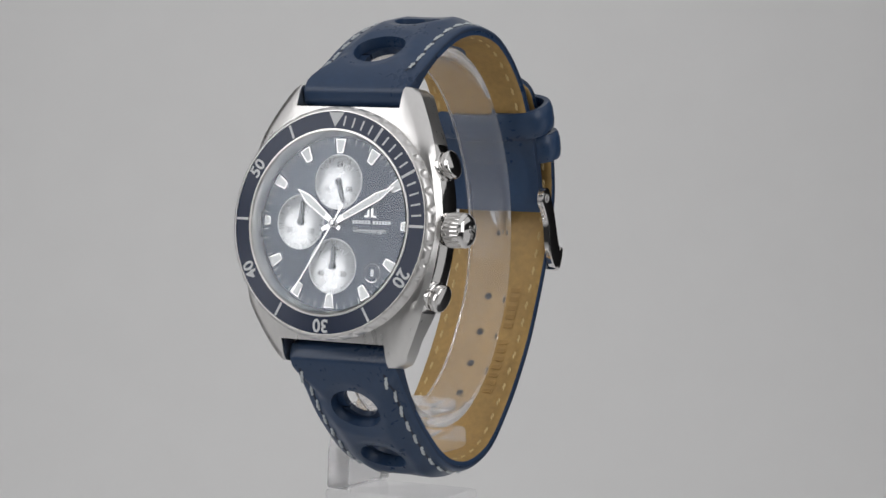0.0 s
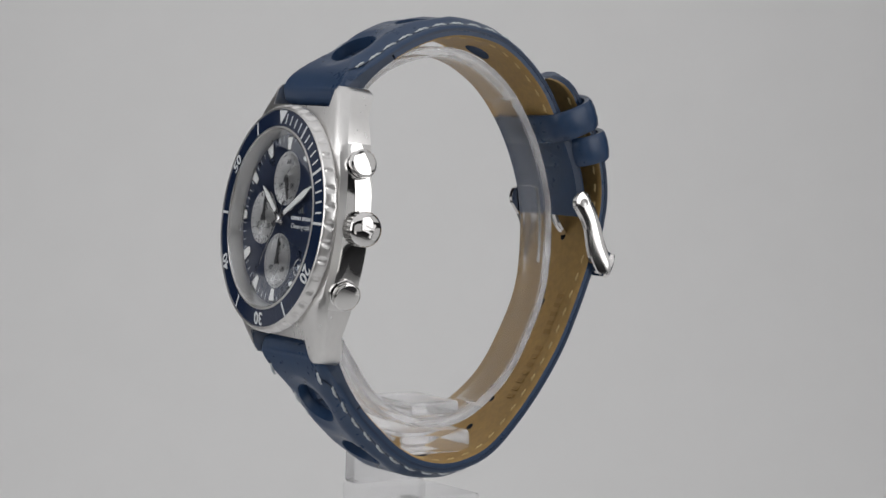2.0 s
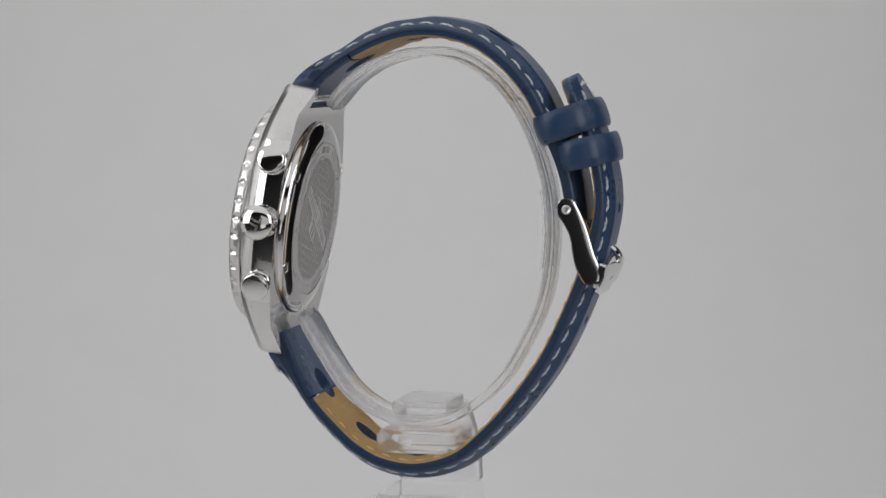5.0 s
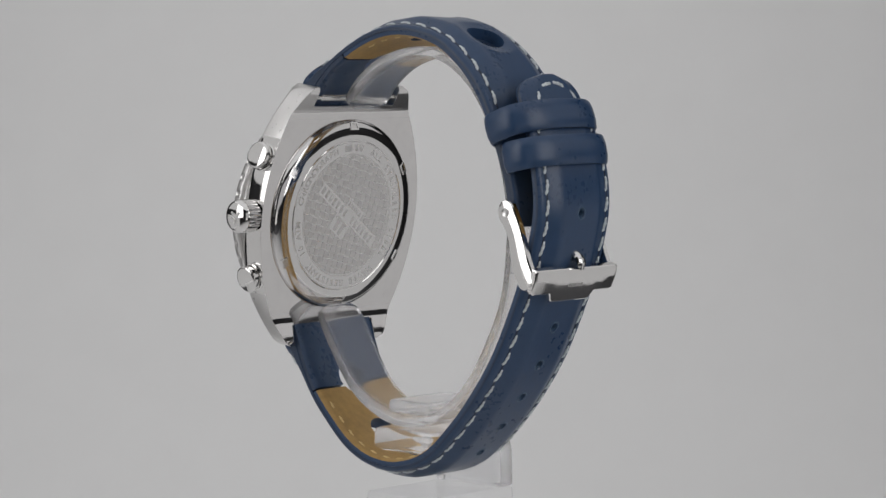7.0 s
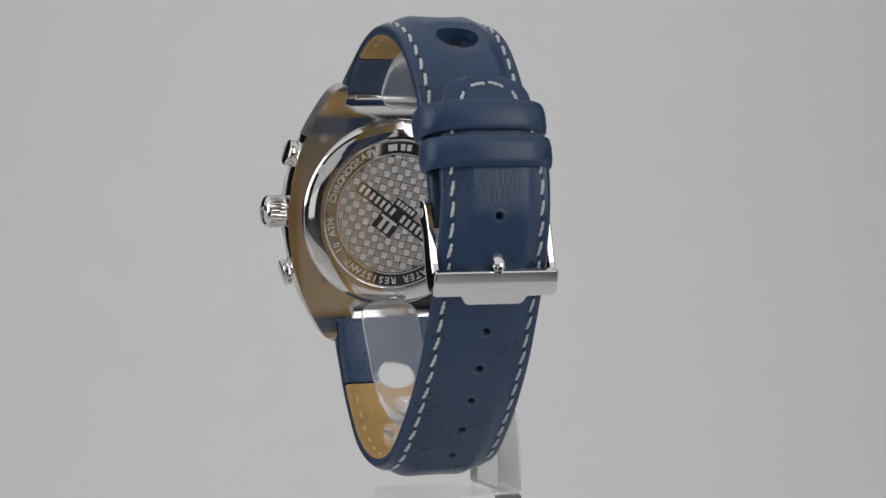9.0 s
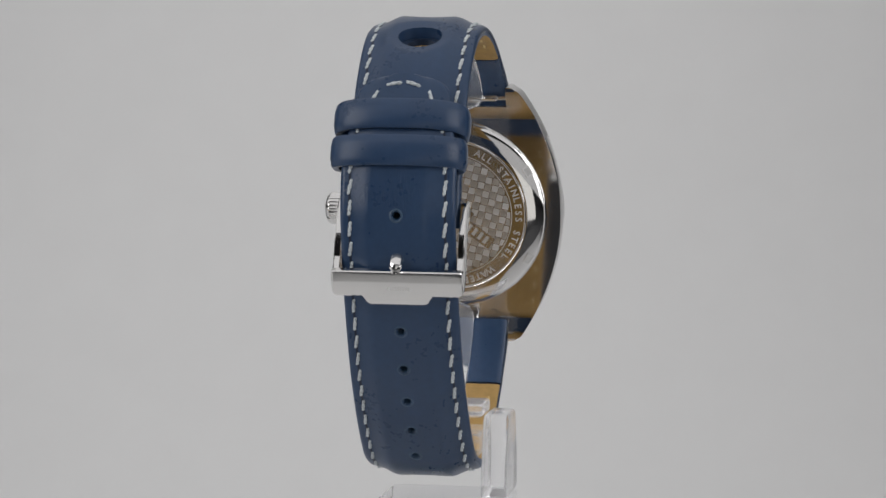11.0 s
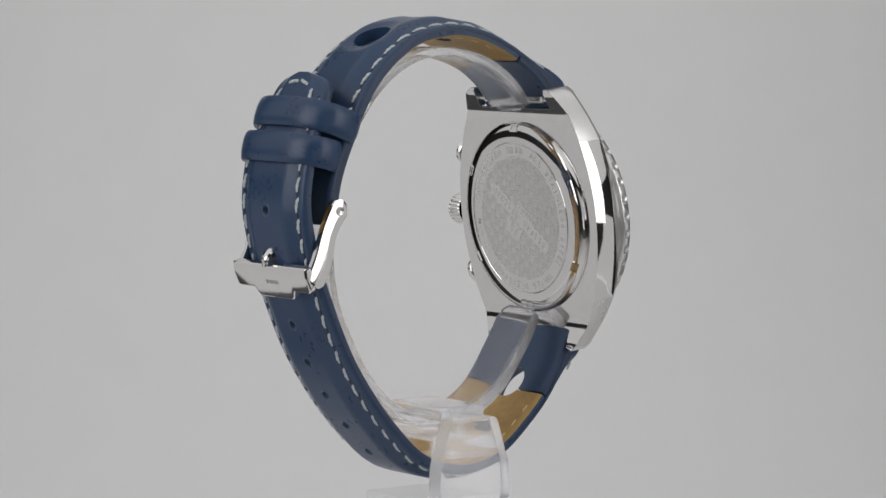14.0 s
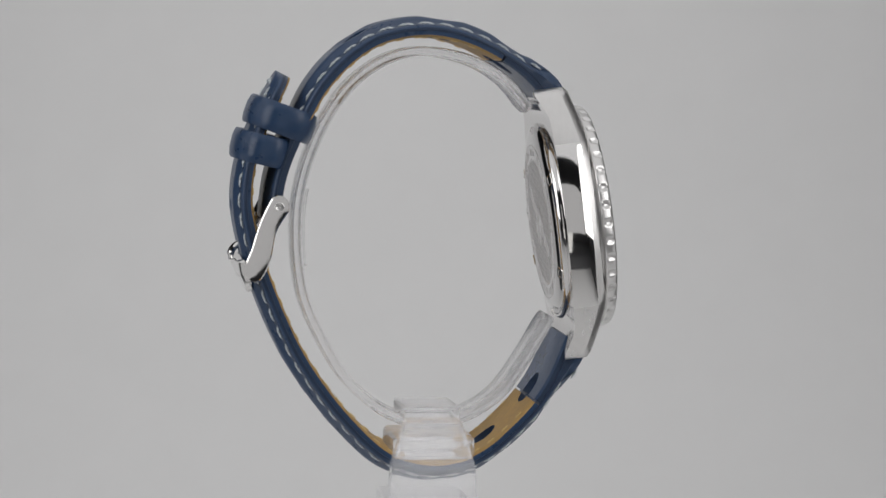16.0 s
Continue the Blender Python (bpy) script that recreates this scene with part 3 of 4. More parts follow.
    for x0, x1, y0, y1 in bars:
        bm = bmesh.new()
        slab(bm, [(x0, y0), (x1, y0), (x1, y1), (x0, y1)], band, 1.15, 1.18)
        part("engraved_bar", bm, FROST, back)


build_case()
build_bezel()
build_dial()
build_crown()
build_back()

# ---------- the strap ----------
SHORT = [(21.0, 25.6), (18.6, 29.4), (14.6, 33.0), (9.3, 36.1), (4.4, 38.0), (-0.5, 38.8), (-5.5, 38.4), (-10.6, 36.8), (-15.5, 33.3), (-19.6, 28.7), (-22.4, 23.7),
         (-25.0, 18.4), (-26.8, 13.4), (-27.7, 8.6), (-28.0, 5.6)]
LONG = [(24.8, -15.0), (21.8, -22.1), (18.7, -27.0), (14.8, -31.2), (10.7, -34.8), (6.0, -37.2), (0.5, -38.1), (-4.7, -37.2), (-9.2, -35.0), (-14.2, -30.3), (-18.9, -24.7),
        (-23.6, -17.6), (-27.4, -9.6), (-30.2, -2.3), (-31.9, 4.0), (-32.6, 9.0), (-32.1, 14.5), (-30.5, 20.0), (-28.1, 25.4), (-25.4, 30.6)]
NX = 44


def middle(s):
    """The strap's middle: it runs from the case's axis to the buckle's."""
    return SX + (CX - SX) * max(0.0, 1 - s / 26)


def strap_half(s, length, tip):
    """Half the width along the strap."""
    w = 10.18 - 0.51 * min(1.0, s / (0.6 * length))
    if tip:
        e = length - s
        w -= 1.7 * min(1.0, max(0.0, (17.0 - e) / 11.0)) ** 1.5
        if e < 5.0:
            w *= max(0.0, 1 - ((5.0 - e) / 5.05) ** 2.8) ** (1 / 2.8)
            w = max(w, 2.6)
    return w


def pad(v, s, length, tip):
    """Height of the padded face above the middle of the strap; v runs -1 to 1 across."""
    a = abs(v)
    ends = 1.0 - 0.55 * max(0.0, (s - 0.62 * length) / (0.38 * length))
    g = min(1.0, max(0.0, (10.5 - s) / 8.0))
    g = g * g * (3 - 2 * g)       # by the lug the padding fills the whole width
    f = min(1.0, max(0.0, (a - 0.45 - 0.52 * g) / (0.37 - 0.32 * g)))
    crest = 1.25 * ends * (1 - f * f * (3 - 2 * f)) * (1 - 0.7 * max(0.0, 1 - s / 1.8) ** 1.5)
    h = 1.0 + crest + 0.55 * g * min(1.0, s / 1.5)
    h -= 0.42 * (1 - g) * max(0.0, (a - 0.72) / 0.28) ** 1.4
    if a > 0.93:
        h -= (0.35 - 0.15 * g) * ((a - 0.93) / 0.07) ** 2
    return h


def sheet(path, upper, lower, half, holes, span=None, lip=0.0, step=0.4, top=0):
    """A strap layer as a solid sheet with oval holes through it."""
    s, ys, zs, ty, tz, ny, nz = spline(path, step)
    length = s[-1]
    keep = [i for i in range(len(s)) if span is None or span[0] <= s[i] <= span[1]]
    n, m = len(keep), NX + 1
    grid = np.zeros((n, m, 2))
    for a, i in enumerate(keep):
        w = half(s[i], length)
        for b in range(m):
            v = math.sin((b / NX * 2 - 1) * math.pi / 2 * 0.82) / math.sin(math.pi / 2 * 0.82)
            grid[a, b] = s[i], v * w
    gone = np.zeros((n - 1, m - 1), bool)
    for sc, xc, ra, rb in holes:
        q = np.hypot((grid[..., 0] - sc) / ra, (grid[..., 1] - xc) / rb)
        mid = (q[1:, 1:] + q[:-1, 1:] + q[1:, :-1] + q[:-1, :-1]) / 4
        mine = mid < 1.0
        gone |= mine
        edge = np.zeros((n, m), int)
        for da, db in ((0, 0), (1, 0), (0, 1), (1, 1)):
            edge[da:n - 1 + da, db:m - 1 + db] += mine
        rim = (edge > 0) & (edge < 4)
        for a, b in zip(*np.nonzero(rim)):
            k = max(q[a, b], 0.05)
            grid[a, b] = sc + (grid[a, b, 0] - sc) / k, xc + (grid[a, b, 1] - xc) / k
    bm = bmesh.new()
    vs = {}

    def vert(a, b, side):
        if (a, b, side) not in vs:
            g, x = grid[a, b]
            w = half(g, length)
            h = upper(x / w, g, length) if side else lower(x / w, g, length)
            if side and lip:
                for sc, xc, ra, rb in holes:
                    if ra > 1.5:
                        d = math.hypot((g - sc) / (ra + 1.8), (x - xc) / (rb + 1.8))
                        if d < 1:
                            h -= lip * (1 - d * d) ** 1.0 * 1.6
            y, z = np.interp(g, s, ys), np.interp(g, s, zs)
            n0, n1 = np.interp(g, s, ny), np.interp(g, s, nz)
            vs[a, b, side] = bm.verts.new((middle(g) + x, y + n0 * h, z + n1 * h))
        return vs[a, b, side]

    open_edge = {}
    for a in range(n - 1):
        for b in range(m - 1):
            if gone[a, b]:
                continue
            ring = ((a, b), (a + 1, b), (a + 1, b + 1), (a, b + 1))
            bm.faces.new([vert(*c, 1) for c in ring]).material_index = top
            bm.faces.new([vert(*c, 0) for c in ring[::-1]])
            for c, d in zip(ring, ring[1:] + ring[:1]):
                key = (min(c, d), max(c, d))
                open_edge[key] = open_edge.get(key, 0) + 1
    for (c, d), k in open_edge.items():
        if k == 1:
            f = bm.faces.new((vert(*c, 1), vert(*d, 1), vert(*d, 0), vert(*c, 0)))
            rim = min(c[1], d[1]) > 0 and max(c[1], d[1]) < m - 1
            f.material_index = 2 if rim else 1
    return bm


def along(path, s0):
    s, ys, zs, ty, tz, ny, nz = spline(path)
    f = lambda c: float(np.interp(s0, s, c))
    return Vector((0, f(ys), f(zs))), Vector((0, f(ty), f(tz))), Vector((0, f(ny), f(nz)))


def near_y(path, y, z):
    s, ys, zs = spline(path)[:3]
    return float(s[np.argmin((ys - y) ** 2 + (zs - z) ** 2)])


def stitch_mesh(name, material, length=2.95, width=0.34):
    """A short stitch of two twisted strands."""
    bm = bmesh.new()
    for ph in (0.0, math.pi):
        rings = []
        for t in (-1, -0.82, -0.55, -0.2, 0.2, 0.55, 0.82, 1):
            k = math.sqrt(max(0.06, 1 - t ** 4 * 0.96))
            sway = ph + 4.2 * t
            cx, cz = 0.10 * t + 0.5 * width * k * math.cos(sway), 0.09 * k * math.sin(sway) + 0.04 - 0.24 * t * t
            rings.append([bm.verts.new((cx + 0.62 * width * k * math.cos(a), t * length / 2, 0.2 * k * math.sin(a) + cz)) for a in [j * math.pi * 2 / 5 for j in range(5)]])
        for p, q in zip(rings, rings[1:]):
            for i in range(5):
                bm.faces.new((p[i], p[(i + 1) % 5], q[(i + 1) % 5], q[i]))
        bm.faces.new(rings[0])
        bm.faces.new(rings[-1])
    return small_mesh(name, bm, material)


STITCH = stitch_mesh("stitch", THREAD, 2.85)
LINESTITCH = stitch_mesh("lining_stitch", CREAM, 2.2, 0.3)


def sew(path, s0, x, h, parent, mesh=None, flip=1, yaw=0.0):
    p, t, n = along(path, s0)
    right = t.cross(n)
    m = Matrix((right, t, n)).transposed().to_4x4() @ Matrix.Rotation(yaw, 4, "Z")
    if flip < 0:
        m = m @ Matrix.Rotation(math.pi, 4, "Y")
    m.translation = Vector((middle(s0) + x, p.y + n.y * h, p.z + n.z * h))
    piece("stitch" if mesh is None else "lining_stitch", mesh or STITCH, place(m), parent)


def build_strap(name, path, tip, big, small, stitch_from, stitch_to, patch_end, label):
    half = lambda s, length: strap_half(s, length, tip)
    upper = lambda v, s, length: pad(v, s, length, tip)
    seam = lambda v, s, length: -0.25
    inner = lambda v, s, length: -1.4 + 0.35 * max(0.0, (s - 0.7 * length) / (0.3 * length)) + (0.35 * ((abs(v) - 0.9) / 0.1) ** 2 if abs(v) > 0.9 else 0)
    holes = big + small
    narrow = [(sc, xc, ra * 0.84, rb * 0.66) for sc, xc, ra, rb in big] + small      # the lining is cut smaller
    length = spline(path)[0][-1]
    strap = part(name, sheet(path, upper, seam, half, holes, lip=0.55), [BLUE, EDGE, BLUE], watch, label, 50)
    inset = lambda s, length: max(1.6, half(s, length) - 0.12)
    lining = part("lining", sheet(path, lambda v, s, L: -0.27, inner, inset, narrow, (patch_end, length if tip else length - 15.5), top=2), [TAN, BLUE, EDGE], strap, "tan leather lining", 50)
    part("lug_fold", sheet(path, lambda v, s, L: -0.27, inner, inset, narrow, (0, patch_end - 0.05)), [BLUE, EDGE, EDGE], strap, "navy leather fold at the lug", 50)
    if not tip:
        part("buckle_fold", sheet(path, lambda v, s, L: -0.27, lambda v, s, L: -1.3, half, [], (length - 15.45, length)), [BLUE, EDGE, EDGE], strap, "navy leather fold holding the buckle", 50)
    # dark strips laid under the stitches, painting the shade of their pressed grooves
    for sx in (-1, 1):
        bm = bmesh.new()
        row = []
        for q in np.arange(stitch_from - 1.6, stitch_to + 0.6, 0.8):
            p, t, n = along(path, q)
            h = upper(0.825, q, length) + 0.03
            row.append([bm.verts.new((middle(q) + sx * half(q, length) * 0.825 + dx, p.y + n.y * (h + dh), p.z + n.z * (h + dh))) for dx, dh in ((-0.3, -0.12), (-0.2, 0), (0.2, 0), (0.3, -0.12))])
        for a, b in zip(row, row[1:]):
            for i in range(3):
                bm.faces.new((a[i], a[i + 1], b[i + 1], b[i]))
        part("stitch_groove_shade", bm, GROOVE_SHADE, strap)
    rnd = random.Random(4 if tip else 3)
    k = stitch_from
    while k < stitch_to:
        for sx in (-1, 1):
            w = half(k, length)
            sew(path, k, sx * w * 0.825, upper(0.825, k, length) + 0.08, strap, None, 1, radians(-5 + rnd.uniform(-3, 3)))
            if patch_end + 1 < k < (length if tip else length - 17):
                sew(path, k + 1.5, sx * w * 0.83, inner(0.83, k, length) + 0.06, lining, LINESTITCH, -1, radians(rnd.uniform(-4, 4)))
        k += 3.4
    if tip:
        # the arch of stitches round the tip
        for a in (-72, -19, 19, 72):
            q = radians(a)
            s0, x0 = length - 5.4 + 3.6 * math.cos(q), 5.0 * math.sin(q)
            p, tt, nn = along(path, s0)
            side = math.copysign(1, tt.cross(nn).x)
            sew(path, s0, x0, upper(x0 / half(s0, length), s0, length) + 0.1, strap, None, 1, math.atan2(-4.9 * math.cos(q) * side, -3.7 * math.sin(q)))
        # rims of the adjusting holes
        for sc, xc, ra, rb in small:
            p, t, n = along(path, sc)
            m = Matrix((t.cross(n), t, n)).transposed().to_4x4()
            h = upper(0, sc, length)
            m.translation = Vector((SX, p.y + n.y * h, p.z + n.z * h))
            bm = bmesh.new()
            lathe(bm, [(0.5, -1.7), (0.56, -0.8), (0.64, -0.35), (ra + 0.06, -0.04), (ra + 0.24, 0.07), (ra + 0.5, -0.02), (ra + 0.56, -0.2)], m, 20)
            part("punched_hole", bm, WORN, strap, "worn rim of a punched hole")
    return strap


sA, sB, sC = near_y(SHORT, 13.2, 34.1), near_y(SHORT, 1.2, 38.6), near_y(SHORT, -11.6, 36.0)
short = build_strap("strap_upper", SHORT, False, [(sA, 0.2, 3.9, 4.7), (sB, 0.2, 3.5, 4.2), (sC, 0.2, 3.0, 3.8)], [],
                    near_y(SHORT, 17.0, 30.9), near_y(SHORT, -23.0, 22.0), near_y(SHORT, 12.0, 34.6), "upper navy leather strap with large racing holes and white stitching")
lA, lB, lC = near_y(LONG, 19.9, -25.5), near_y(LONG, 11.4, -34.2), near_y(LONG, 1.5, -38.0)
small = [(near_y(LONG, y, z), 0.0, 0.74, 0.74) for y, z in ((-33.0, 8.0), (-31.5, 0.9), (-27.4, -11.2), (-24.4, -17.8), (-20.8, -23.6), (-16.4, -29.0), (-11.4, -33.8))]
long = build_strap("strap_lower", LONG, True, [(lA, 0.2, 3.9, 4.7), (lB, 0.2, 3.5, 4.2), (lC, 0.2, 3.0, 3.8)], small,
                   near_y(LONG, 23.4, -20.0), spline(LONG)[0][-1] - 5.5, near_y(LONG, 18.9, -26.8), "lower navy leather strap with punched holes and white stitching")


def keeper(cy, cz, ang, rad, wide, label):
    """A leather loop round both strap ends."""
    n = Vector((0, -math.cos(ang), math.sin(ang)))
    t = Vector((0, -math.sin(ang), -math.cos(ang)))
    bm = bmesh.new()
    prof = [(-0.55, -wide), (0.35, -wide - 0.1), (0.62, -wide + 0.25), (0.85, -wide * 0.4), (0.85, wide * 0.4), (0.62, wide - 0.25), (0.35, wide + 0.1), (-0.55, wide)]
    rings = []
    N = 72
    for i in range(N):
        a = 2 * math.pi * i / N
        c, s = math.cos(a), math.sin(a)
        e = 0.7
        ring = []
        for d, h in prof:
            x = (10.65 + d) * math.copysign(abs(c) ** e, c)
            r = (rad + d) * math.copysign(abs(s) ** e, s)
            r += 0.75 * (1 - (x / 11.5) ** 2) * (1 if s > 0 else 0)
            p = Vector((SX - 0.5 + x, cy, cz)) + n * r + t * h
            ring.append(bm.verts.new(p))
        rings.append(ring)
    k = len(prof)
    for i in range(N):
        p, q = rings[i], rings[(i + 1) % N]
        for j in range(k):
            bm.faces.new((p[j], p[(j + 1) % k], q[(j + 1) % k], q[j]))
    part("keeper", bm, BLUE, watch, label, 50)


keeper(-25.7, 22.8, radians(20), 4.95, 2.5, "wide navy leather keeper loop")
keeper(-28.95, 17.7, radians(13), 4.0, 2.5, "navy leather keeper loop")


def build_buckle():
    buckle = tagged(new("buckle"), "polished steel pin buckle")
    buckle.parent = watch
    bx = SX
    # arms, drawn in the side plane
    for s in (-1, 1):
        bm = bmesh.new()
        rings = []
        stations = [-0.143 * math.cos(radians(a)) for a in range(0, 90, 15)] + [i / 24 for i in range(21)] + [0.875 + 0.11 * math.sin(radians(a)) for a in range(15, 91, 15)]
        for f in stations:
            g = max(0.0, f)
            y = -26.9 - 0.4 * math.sin(g * math.pi * 2) - 5.3 * f
            z = 8.1 - 12.6 * f
            ty, tz = -5.3 - 0.8 * math.pi * math.cos(g * math.pi * 2), -12.6
            ln = math.hypot(ty, tz)
            ny, nz = -tz / ln, ty / ln
            hw = 1.6 + 0.25 * (1 - min(1.0, g / 0.35)) ** 2 + 0.33 * min(1.0, max(0.0, g - 0.35) / 0.4)
            if f < 0:
                hw *= math.sqrt(max(0.02, 1 - (f / 0.143) ** 2))
            if f > 0.875:
                hw *= math.sqrt(max(0.05, 1 - ((f - 0.875) / 0.112) ** 2)) * 0.6 + 0.4
            sec = [(-1, -0.55), (-1, 0.32), (-0.88, 0.52), (-0.5, 0.58), (0, 0.6), (0.5, 0.58), (0.88, 0.52), (1, 0.32), (1, -0.55)]
            rings.append([bm.verts.new((bx + s * (10.5 + d), y + ny * hw * v, z + nz * hw * v)) for v, d in sec])
        for p, q in zip(rings, rings[1:]):
            for i in range(9):
                bm.faces.new((p[i], p[(i + 1) % 9], q[(i + 1) % 9], q[i]))
        cap(bm, rings[0])
        cap(bm, rings[-1])
        part("arm", bm, STEEL, buckle, "", 22)
        bm = bmesh.new()
        mr = Matrix.Translation((bx + s * 10.85, -26.9, 8.1)) @ Matrix.Rotation(radians(90 * s), 4, "Y")
        r = lathe(bm, [(0.8, 0.0), (0.8, 0.3), (0.7, 0.36), (0.58, 0.33), (0.5, 0.27), (0.1, 0.27)], mr, 20)
        cap(bm, r[0])
        cap(bm, r[-1])
        part("rivet", bm, SATIN, buckle)
    # the broad bar over the strap, with a tongue below
    lean = math.atan2(1.9, 5.0)
    m = Matrix(((1, 0, 0, bx), (0, math.sin(lean) * -1, -math.cos(lean), -34.0), (0, math.cos(lean), -math.sin(lean), -0.9), (0, 0, 0, 1)))
    bm = bmesh.new()
    rings = []
    for x, low, t in ((11.05, -4.1, 0.35), (10.95, -4.5, 0.15), (10.7, -4.8, 0.04), (10.2, -5.0, 0), (6.0, -5.0, 0), (5.6, -5.5, 0), (5.2, -6.2, 0), (4.8, -6.5, 0), (4.3, -6.6, 0)):
        # two facets: the upper one leans back, the lower one carries the tongue
        sec = [(-0.45 - t, -1.0), (-0.45 - t, 0.05 - t), (-0.62 - t, 0.24 - t), (-2.15, 0.5 - t), (-2.45, 0.52 - t), (low + 0.25, 0.52 + (low + 2.45) * 0.06 - t), (low, 0.3 + (low + 2.45) * 0.06 - t), (low, -0.75)]
        rings.append((x, sec))
    rings = [(-x, sec) for x, sec in rings] + rings[::-1]
    rings = [[bm.verts.new(m @ Vector((x, y, z))) for y, z in sec] for x, sec in rings]
    for p, q in zip(rings, rings[1:]):
        for i in range(8):
            bm.faces.new((p[i], p[(i + 1) % 8], q[(i + 1) % 8], q[i]))
    cap(bm, rings[0])
    cap(bm, rings[-1])
    bar = part("bar", bm, STEEL, buckle, "broad polished bar with a faint maker's mark", 14)
    bm = bmesh.new()
    for k in range(9):
        slab(bm, [(-1.6 + k * 0.42, -3.8), (-1.3 + k * 0.42, -3.8), (-1.3 + k * 0.42, -3.1), (-1.6 + k * 0.42, -3.1)], m @ Matrix.Rotation(math.atan(0.06), 4, "X"), 0.62, 0.68)
    part("mark_bars", bm, SATIN, bar)
    # the pin
    pts = [(-27.2, 8.1), (-28.4, 4.2), (-30.2, 1.9), (-32.7, 1.3), (-33.9, 0.5), (-34.5, -0.5), (-34.45, -1.7)]
    s, ys, zs, ty, tz, ny, nz = spline(pts, 0.5)
    bm = bmesh.new()
    rings = []
    for i in range(len(s)):
        k = 0.8 if i < len(s) - 2 else 0.55
        rings.append([bm.verts.new((bx + 1.3 * k * math.cos(a), ys[i] + ny[i] * k * 0.8 * math.sin(a), zs[i] + nz[i] * k * 0.8 * math.sin(a))) for a in [j * math.pi / 5 for j in range(10)]])
    for p, q in zip(rings, rings[1:]):
        for i in range(10):
            bm.faces.new((p[i], p[(i + 1) % 10], q[(i + 1) % 10], q[i]))
    cap(bm, rings[0])
    cap(bm, rings[-1])
    part("pin", bm, STEEL, buckle)
    bm = bmesh.new()
    r = lathe(bm, [(0.35, -11.0), (0.35, 11.0)], Matrix.Translation((bx, -26.9, 8.1)) @ Matrix.Rotation(radians(90), 4, "Y"), 16)
    cap(bm, r[0])
    cap(bm, r[-1])
    part("pin_bar", bm, STEEL, buckle)


build_buckle()

# pressed maker's line on the lining, as plain bars
PRESSED = mat("pressed_tan", (0.36, 0.215, 0.065), 0.6, 0, 900, 0.2)
for k in range(13):
    if k == 7:
        continue
    p, t, n = along(LONG, near_y(LONG, -16.5, -27.5) + k * 1.75)
    m = Matrix((t.cross(n), t, n)).transposed().to_4x4()
    m.translation = Vector((SX, p.y - n.y * 1.62, p.z - n.z * 1.62))
    bm = bmesh.new()
    slab(bm, [(-6.2, -0.42), (-4.4, -0.42), (-4.4, 0.42), (-6.2, 0.42)], m, -0.05, 0.02)
    part("pressed_bar", bm, PRESSED, long)

# ---------- the clear stand ----------
stand = tagged(new("display_stand"), "clear acrylic watch stand with open ring, arm and post", "display stand")
RING = [(17.5, 24.8), (13.2, 29.8), (7.4, 33.3), (-0.5, 34.9), (-7.4, 33.6), (-14.0, 28.8), (-19.0, 21.2), (-22.3, 11.6), (-23.1, 2.7), (-22.0, -7.3), (-18.8, -15.3),
        (-13.9, -23.2), (-6.6, -29.0), (0.6, -30.6), (7.0, -29.2), (12.9, -25.4), (17.8, -18.6), (21.9, -11.6)]


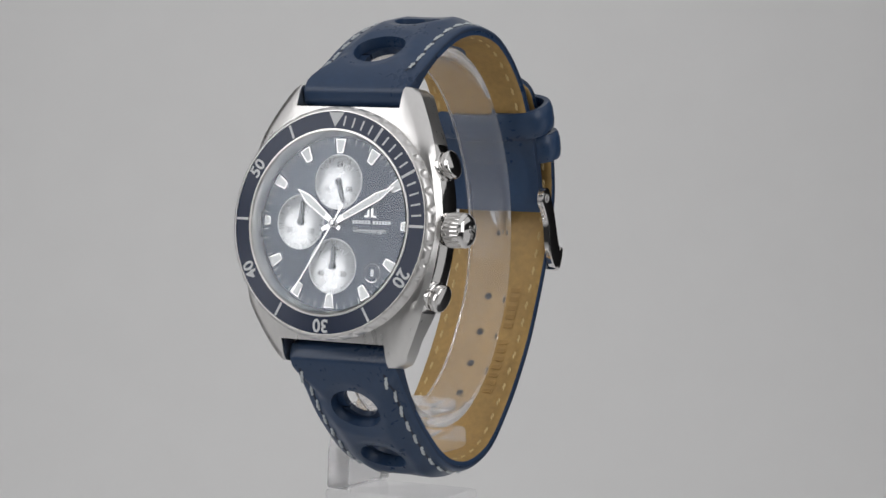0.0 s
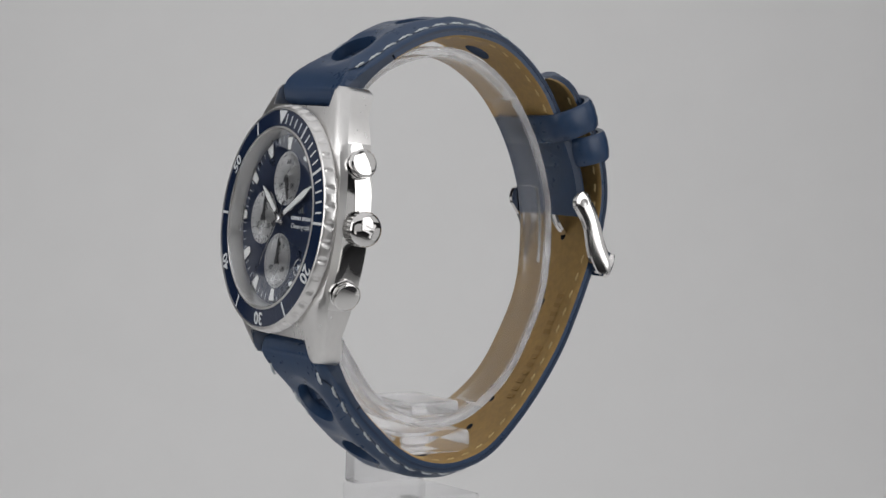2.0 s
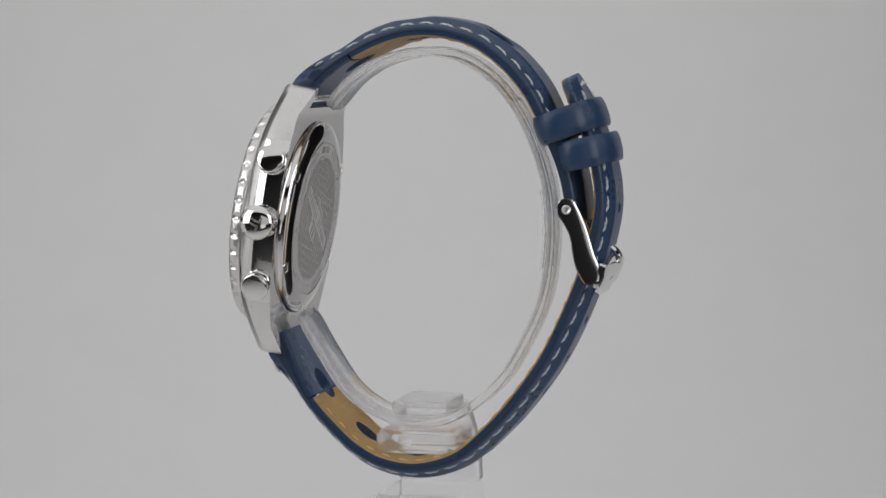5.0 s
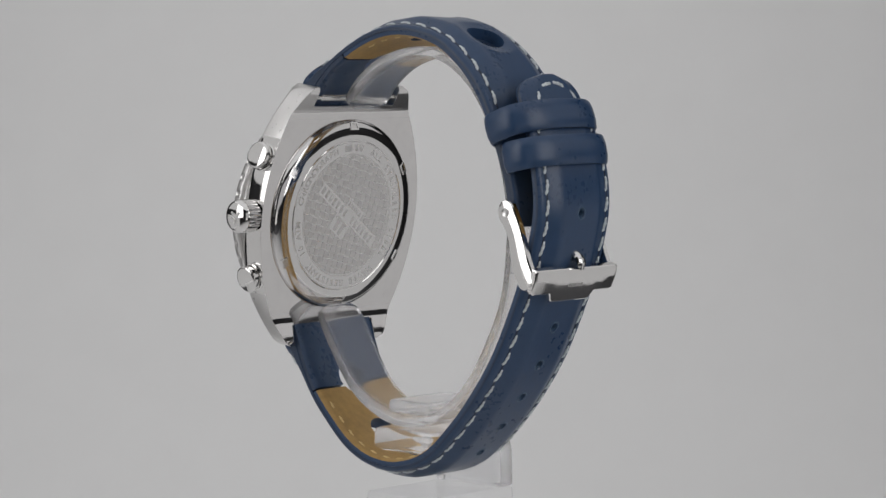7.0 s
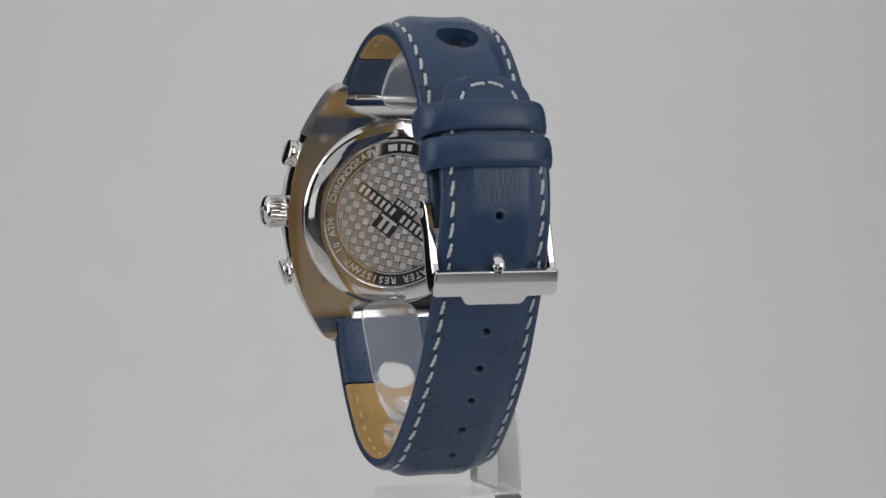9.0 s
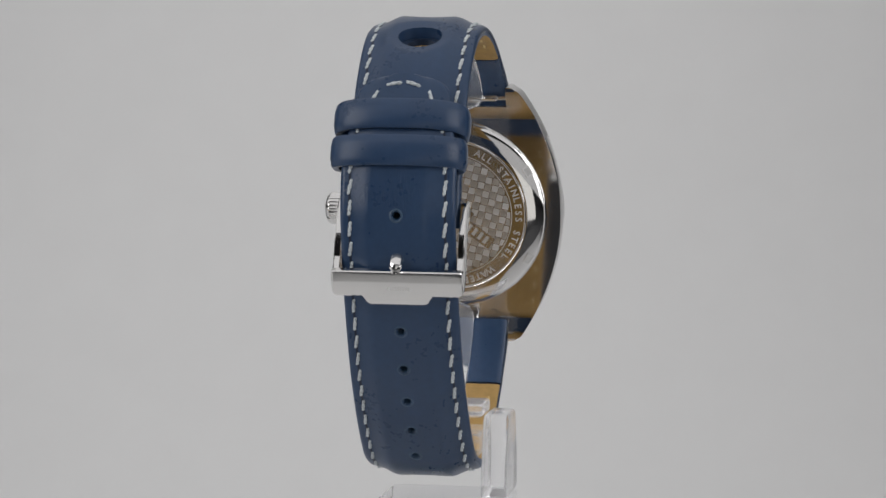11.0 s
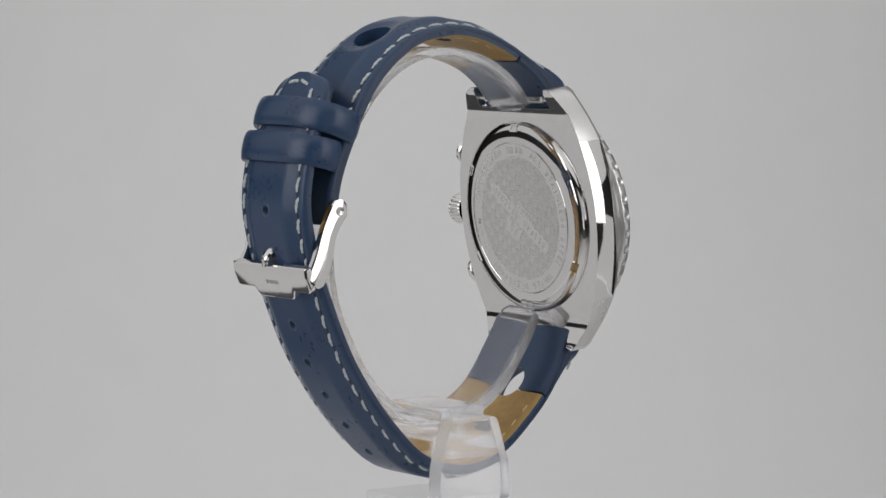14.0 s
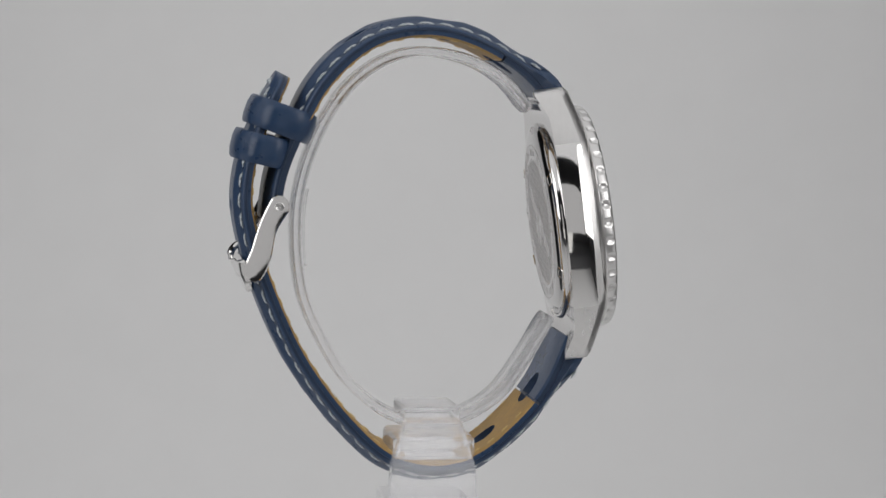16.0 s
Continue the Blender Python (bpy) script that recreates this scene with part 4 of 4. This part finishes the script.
def build_stand():
    s, ys, zs, ty, tz, ny, nz = spline(RING, 0.7)
    bm = bmesh.new()
    rings = []
    L = s[-1]
    for i in range(len(s)):
        e = min(s[i], L - s[i])
        mid = math.sin(math.pi * s[i] / L) ** 2
        w = (5.3 - 1.2 * mid) * (math.sqrt(max(0.0, 1 - ((3.2 - e) / 3.2) ** 2)) * 0.45 + 0.55 if e < 3.2 else 1)
        x = 2.4 - 2.0 * s[i] / L - 2.0 * mid
        rings.append([bm.verts.new((x + a * w, ys[i] + ny[i] * h, zs[i] + nz[i] * h)) for a, h in ((-1, -0.6), (-0.93, -0.85), (0.93, -0.85), (1, -0.6), (1, 0.6), (0.93, 0.85), (-0.93, 0.85), (-1, 0.6))])
    for p, q in zip(rings, rings[1:]):
        for i in range(8):
            bm.faces.new((p[i], p[(i + 1) % 8], q[(i + 1) % 8], q[i]))
    cap(bm, rings[0])
    cap(bm, rings[-1])
    part("ring", bm, FROSTED, stand, "open clear acrylic ring inside the strap")
    # a thin clear tab lies on the ring's inner face behind
    bm = bmesh.new()
    rings = []
    for i in range(len(s)):
        if ys[i] < 0 and -3.5 < zs[i] < 11.5:
            mid = math.sin(math.pi * s[i] / L) ** 2
            x = 2.4 - 2.0 * s[i] / L - 2.0 * mid
            rings.append([bm.verts.new((x + a, ys[i] + ny[i] * h, zs[i] + nz[i] * h)) for a, h in ((-3.0, -1.45), (3.0, -1.45), (3.0, -0.87), (-3.0, -0.87))])
    for p, q in zip(rings, rings[1:]):
        for i in range(4):
            bm.faces.new((p[i], p[(i + 1) % 4], q[(i + 1) % 4], q[i]))
    cap(bm, rings[0])
    cap(bm, rings[-1])
    part("tab", bm, FILM, stand)
    bm = bmesh.new()
    box(bm, -5.2, 11.05, -6.8, 7.6, -36.0, -31.9)
    bevelled(part("saddle", bm, ACRYLIC, stand), 1.0, 3)
    bm = bmesh.new()
    box(bm, -4.0, 11.2, -5.0, 5.0, -29.2, -26.8)
    bevelled(part("clamp", bm, ACRYLIC, stand), 0.6, 2)
    bm = bmesh.new()
    m = Matrix(((0, 0, 1, 0), (1, 0, 0, 0), (0, 1, 0, 0), (0, 0, 0, 1)))
    slab(bm, [(-7.9, -43.2), (7.3, -43.2), (7.0, -36.5), (4.4, -28.4), (-5.2, -28.4), (-7.6, -36.5)], m, 11.4, 15.9)
    bevelled(part("post", bm, ACRYLIC, stand), 0.8, 3)
    bm = bmesh.new()
    box(bm, -6.8, 16.0, -7.7, 7.5, -52.0, -43.2)
    bevelled(part("base", bm, THIN, stand), 0.6, 2)
    for ob in stand.children:
        ob.visible_shadow = False


build_stand()


# ---------- what moves ----------
def turn(t):
    return 150.493 - 14.5404 * t - 0.047 * math.sin(2 * math.pi * t / 16)


def motions():
    rows = [(k * 0.5, pose(0, 0, 0, 0, 0, turn(k * 0.5))) for k in range(33)]
    walk(watch, rows)
    walk(stand, rows)


motions()
